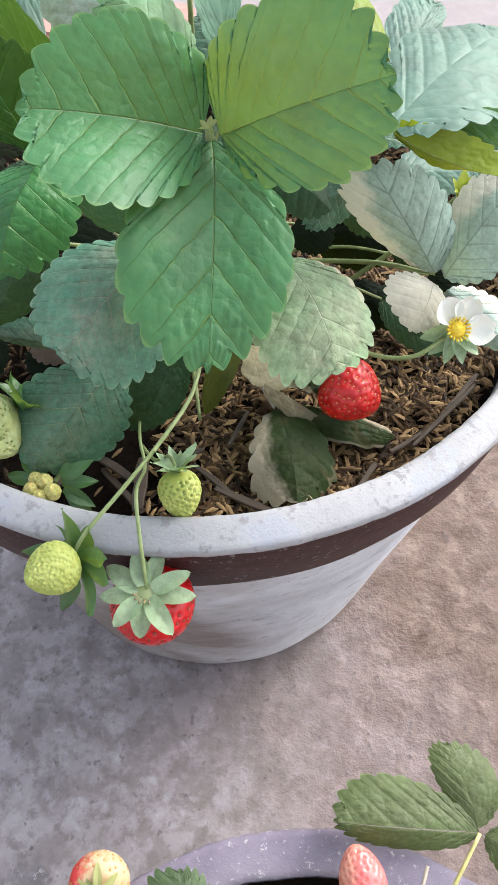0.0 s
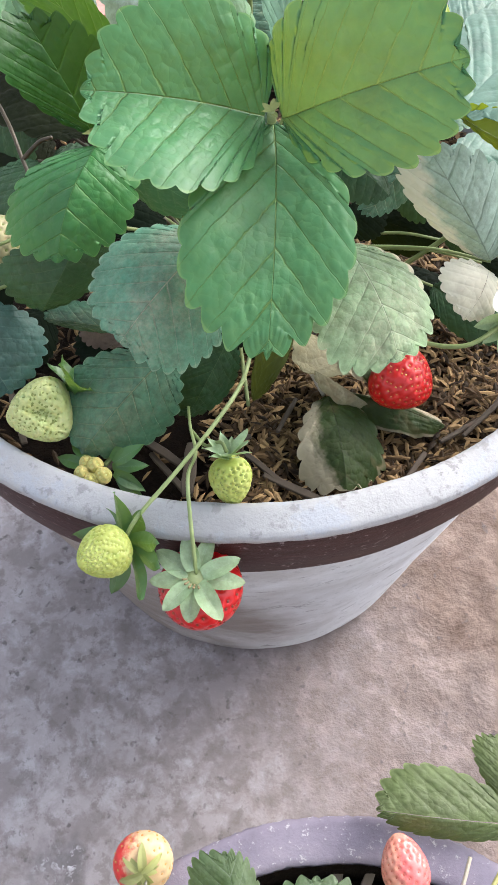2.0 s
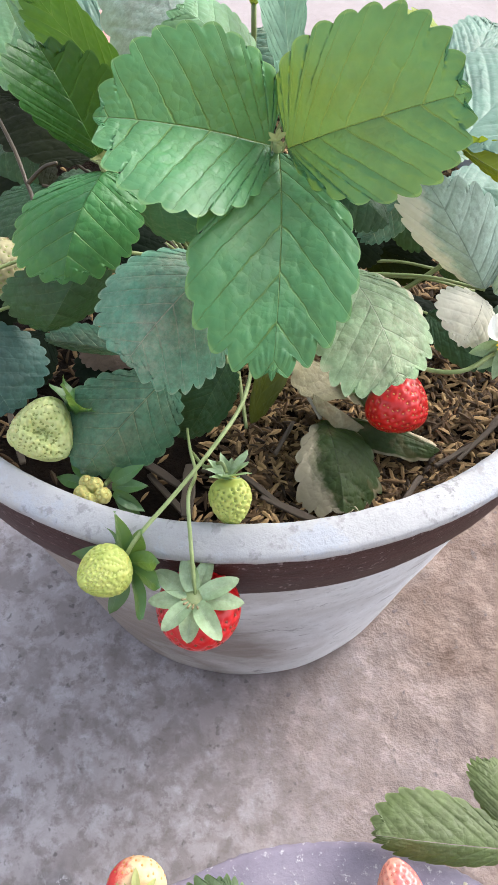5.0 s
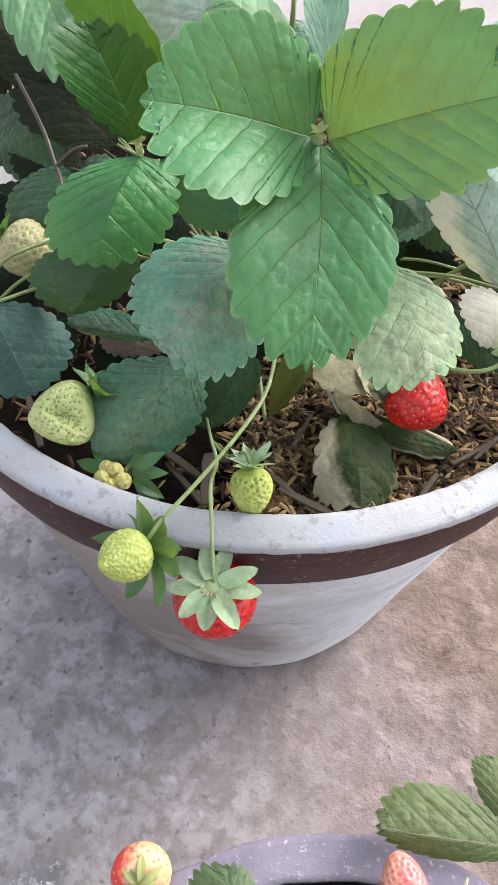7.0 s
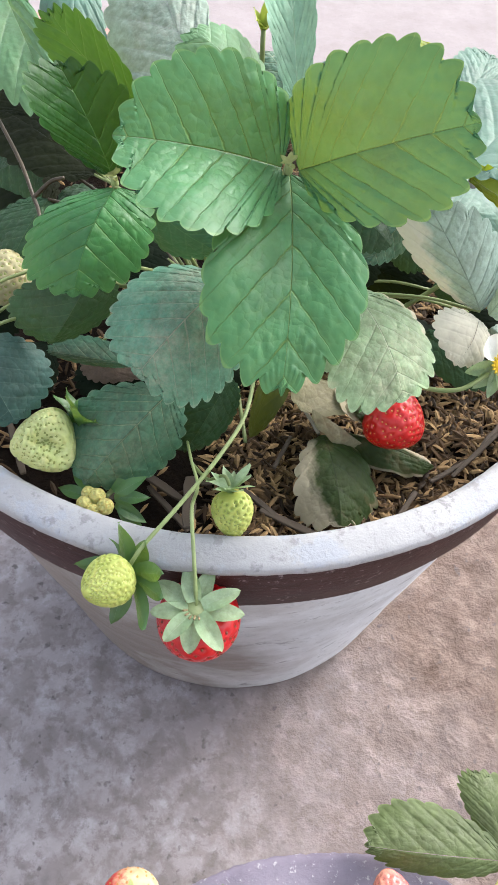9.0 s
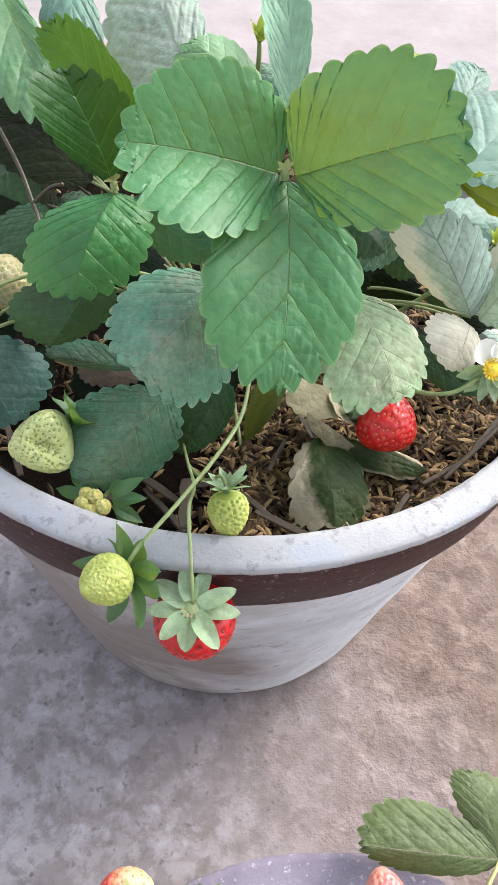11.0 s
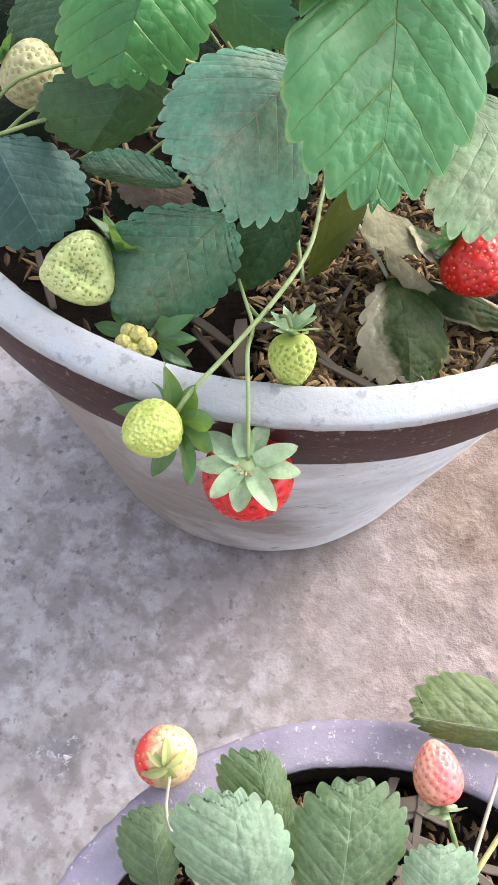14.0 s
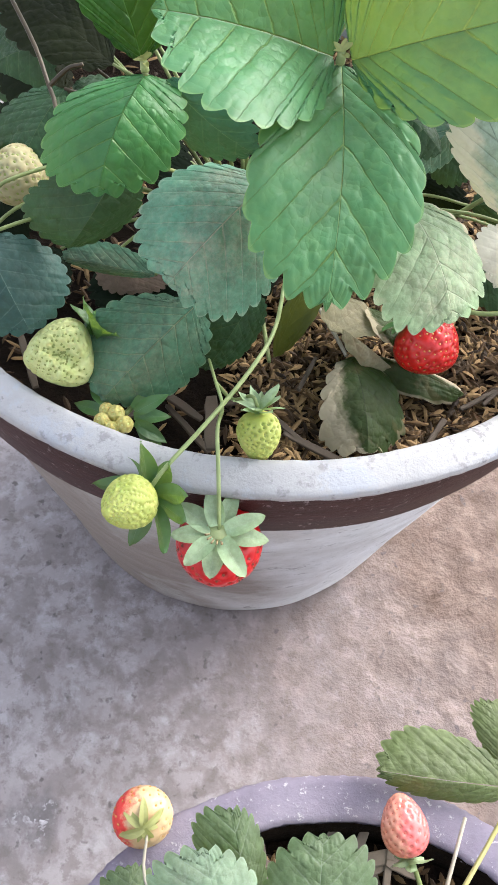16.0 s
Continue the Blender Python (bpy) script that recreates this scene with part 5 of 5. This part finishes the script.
# ---- the smaller pot in front ----
NEAR = (0.054, -0.055)
near_pot = tagged(new("flower_pot"), "mauve-grey cement flower pot with a thick flat rim", "pot")
lathe("pot_body", [(0.0, 0.002), (0.1, 0.001), (0.105, 0.005), (0.12, 0.07), (0.135, 0.14), (0.142, 0.166)], NEAR, MAUVE, near_pot, "", 128, 0.0006, 8)
lathe("pot_rim", [(0.14, 0.164), (0.15, 0.165), (0.1555, 0.17), (0.157, 0.18), (0.1572, 0.1878), (0.156, 0.1903), (0.153, 0.1914), (0.146, 0.1917), (0.1395, 0.1915), (0.137, 0.1908), (0.136, 0.188), (0.1345, 0.178), (0.131, 0.15)], NEAR, MAUVE, near_pot, "", 360, 0.0009, 9, 0.0003)
# near-black skin inside the rim; the shadow there is painted in
lathe("inner_wall", [(0.136, 0.1896), (0.1348, 0.1865), (0.1332, 0.178), (0.1298, 0.152)], NEAR, EARTH, near_pot, "earth-stained inner wall with its shadow painted in", 360, 0.0007, 9, 0.0002)
NSOIL = 0.173
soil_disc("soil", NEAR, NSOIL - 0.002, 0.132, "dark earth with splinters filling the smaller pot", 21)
scatter("husk_mulch", NEAR, NSOIL, 0.128, 2600, HUSK, 21, "sparse brown husks over the earth of the smaller pot")
rnd = random.Random(5)
for k in range(120):
    a, r = rnd.uniform(0.2, 2.9), rnd.uniform(0.075, 0.126)
    at = (NEAR[0] + r * math.cos(a), NEAR[1] + r * math.sin(a), NSOIL + rnd.uniform(0.003, 0.009))
    tagged(chip(None, at, rnd.uniform(0.014, 0.036), rnd.uniform(0.003, 0.0075), rnd.uniform(0, 180), rnd.uniform(-9, 9), WOOD_PALE, seed=40 + k), "grey-brown wood splinter on dark earth", "wood chip", "splinters in the smaller pot")

small = tagged(new("strawberry_plant"), "small strawberry plant with pale leaves and reddening fruit", "plant")
NCROWN = (0.05, -0.02, NSOIL)
tube("crown", [(0.05, -0.02, NSOIL - 0.005), (0.05, -0.02, NSOIL + 0.02)], 0.009, 0.005, STEM_BROWN, small, "short brown crown")
lf = leaf(small, (0.123, 0.105, 0.204), NCROWN, 0.01, 0.0013, STEM_STRAW, label="olive green leaf with dark-tipped teeth")
leaflet(lf, (0.123, 0.105, 0.204), (0.056, 0.103, 0.210), (0.083, 0.126, 0.214), (0.090, 0.095, 0.204), 0.005, -0.004, "olive", wedge=0.075, obovate=0.09)
leaflet(lf, (0.123, 0.107, 0.204), (0.108, 0.142, 0.212), (0.102, 0.128, 0.210), (0.132, 0.130, 0.210), 0.004, -0.003, "olive", wedge=0.075, obovate=0.09)
leaflet(lf, (0.126, 0.105, 0.202), (0.154, 0.088, 0.205), (0.148, 0.108, 0.208), (0.135, 0.087, 0.202), 0.004, -0.003, "olive", wedge=0.075, obovate=0.09)
lf = leaf(small, (0.005, 0.036, 0.215), NCROWN, 0.01, 0.0013, STEM)
leaflet(lf, (0.005, 0.036, 0.215), (-0.011, 0.075, 0.228), (-0.024, 0.059, 0.224), (0.006, 0.062, 0.224), 0.004, -0.004, "sage", wedge=0.075, obovate=0.12)
lf = leaf(small, (0.001, 0.016, 0.225), NCROWN, 0.01, 0.0013, STEM)
leaflet(lf, (0.001, 0.016, 0.225), (-0.020, 0.057, 0.242), (-0.038, 0.036, 0.236), (0.007, 0.043, 0.238), 0.007, -0.005, "palegreen", wedge=0.075, obovate=0.09)
lf = leaf(small, (0.028, 0.019, 0.222), NCROWN, 0.01, 0.0013, STEM)
leaflet(lf, (0.028, 0.019, 0.222), (0.028, 0.069, 0.238), (0.006, 0.045, 0.233), (0.052, 0.052, 0.233), 0.006, -0.005, "sage", wedge=0.075, obovate=0.09)
lf = leaf(small, (0.064, 0.028, 0.225), NCROWN, 0.01, 0.0013, STEM)
leaflet(lf, (0.064, 0.028, 0.225), (0.064, 0.052, 0.235), (0.051, 0.040, 0.232), (0.081, 0.044, 0.232), 0.004, -0.004, "palegreen", wedge=0.075, obovate=0.09)
lf = leaf(small, (-0.04, 0.017, 0.205), NCROWN, 0.01, 0.0013, STEM)
leaflet(lf, (-0.040, 0.017, 0.205), (-0.051, 0.049, 0.212), (-0.062, 0.032, 0.208), (-0.036, 0.040, 0.210), 0.004, -0.004, "sage", wedge=0.075, obovate=0.09)
b1 = fruit(small, (-0.0475, 0.0655, 0.2115), (-0.2, 0.5, -0.8), 0.0235, 0.0137, BLUSH, SEED_GOLD, 120, 0.0006, shape=(0.66, 0.6), label="half-ripe strawberry, red and cream, over the rim", seed_size=0.0007)
calyx(b1, (-0.0475, 0.0648, 0.213), (0.2, -0.5, 0.8), 7, 0.0125, 0.0044, SEPAL_TAN, -0.2, -0.3, 21)
tube("fruit_stalk", [NCROWN, (0.0, 0.0, 0.2), (-0.04, 0.04, 0.21), (-0.046, 0.064, 0.21)], 0.0009, 0.0007, STEM_DRY, small)
b2 = fruit(small, (0.0715, 0.0705, 0.206), (-0.22, 0.62, 0.3), 0.0265, 0.0105, CORAL, SEED_CORAL, 130, 0.0006, 0.0002, shape=(0.72, 0.5), label="coral pink ripening strawberry resting on the rim", seed_size=0.0005)
calyx(b2, (0.072, 0.069, 0.205), (0.2, -0.6, -0.3), 8, 0.01, 0.005, SEPAL_PALE, 0.0, 0.1, 22)
tube("fruit_stalk", [NCROWN, (0.09, 0.02, 0.185), (0.083, 0.05, 0.193), (0.073, 0.069, 0.205)], 0.0014, 0.0011, STEM, small)
tube("dry_stalk", [NCROWN, (0.08, 0.02, 0.195), (0.087, 0.05, 0.2), (0.099, 0.09, 0.2)], 0.0014, 0.0009, STEM_DRY, small, "thin dry stalk")

# ---- behind ----
def brick_mesh():
    bm = bmesh.new()
    bmesh.ops.create_cube(bm, size=1.0, matrix=Matrix.Diagonal((0.23, 0.11, 0.072, 1)))
    bmesh.ops.bevel(bm, geom=bm.edges[:], offset=0.005, segments=2, affect="EDGES")
    me = bpy.data.meshes.new("brick")
    bm.to_mesh(me)
    bm.free()
    me.materials.append(BRICK)
    return me


bricks = brick_mesh()
for k, (x, y, turn) in enumerate(((-0.27, 1.1, -4), (-0.51, 1.13, 3), (-0.75, 1.1, -8))):
    ob = tagged(new("brick", bricks), "dusty salmon clay brick lying on the yard", "brick", "bricks behind the pot")
    ob.matrix_world = pose(x, y, 0.036, 0, 0, turn)


# ---- unseen plain walls, added to block low sky light ----
def wall(name, size, at):
    bm = bmesh.new()
    bmesh.ops.create_cube(bm, size=1.0, matrix=Matrix.Diagonal((*size, 1)))
    me = bpy.data.meshes.new(name)
    bm.to_mesh(me)
    bm.free()
    me.materials.append(PLASTER)
    ob = tagged(new(name, me), "unseen plain wall added to block low sky light", "wall", kind="structure")
    ob.location = at


wall("unseen_wall_west", (0.2, 9.2, 1.1), (-3.4, 0.6, 0.55))
wall("unseen_wall_south", (7.4, 0.2, 1.5), (0.4, -3.0, 0.75))
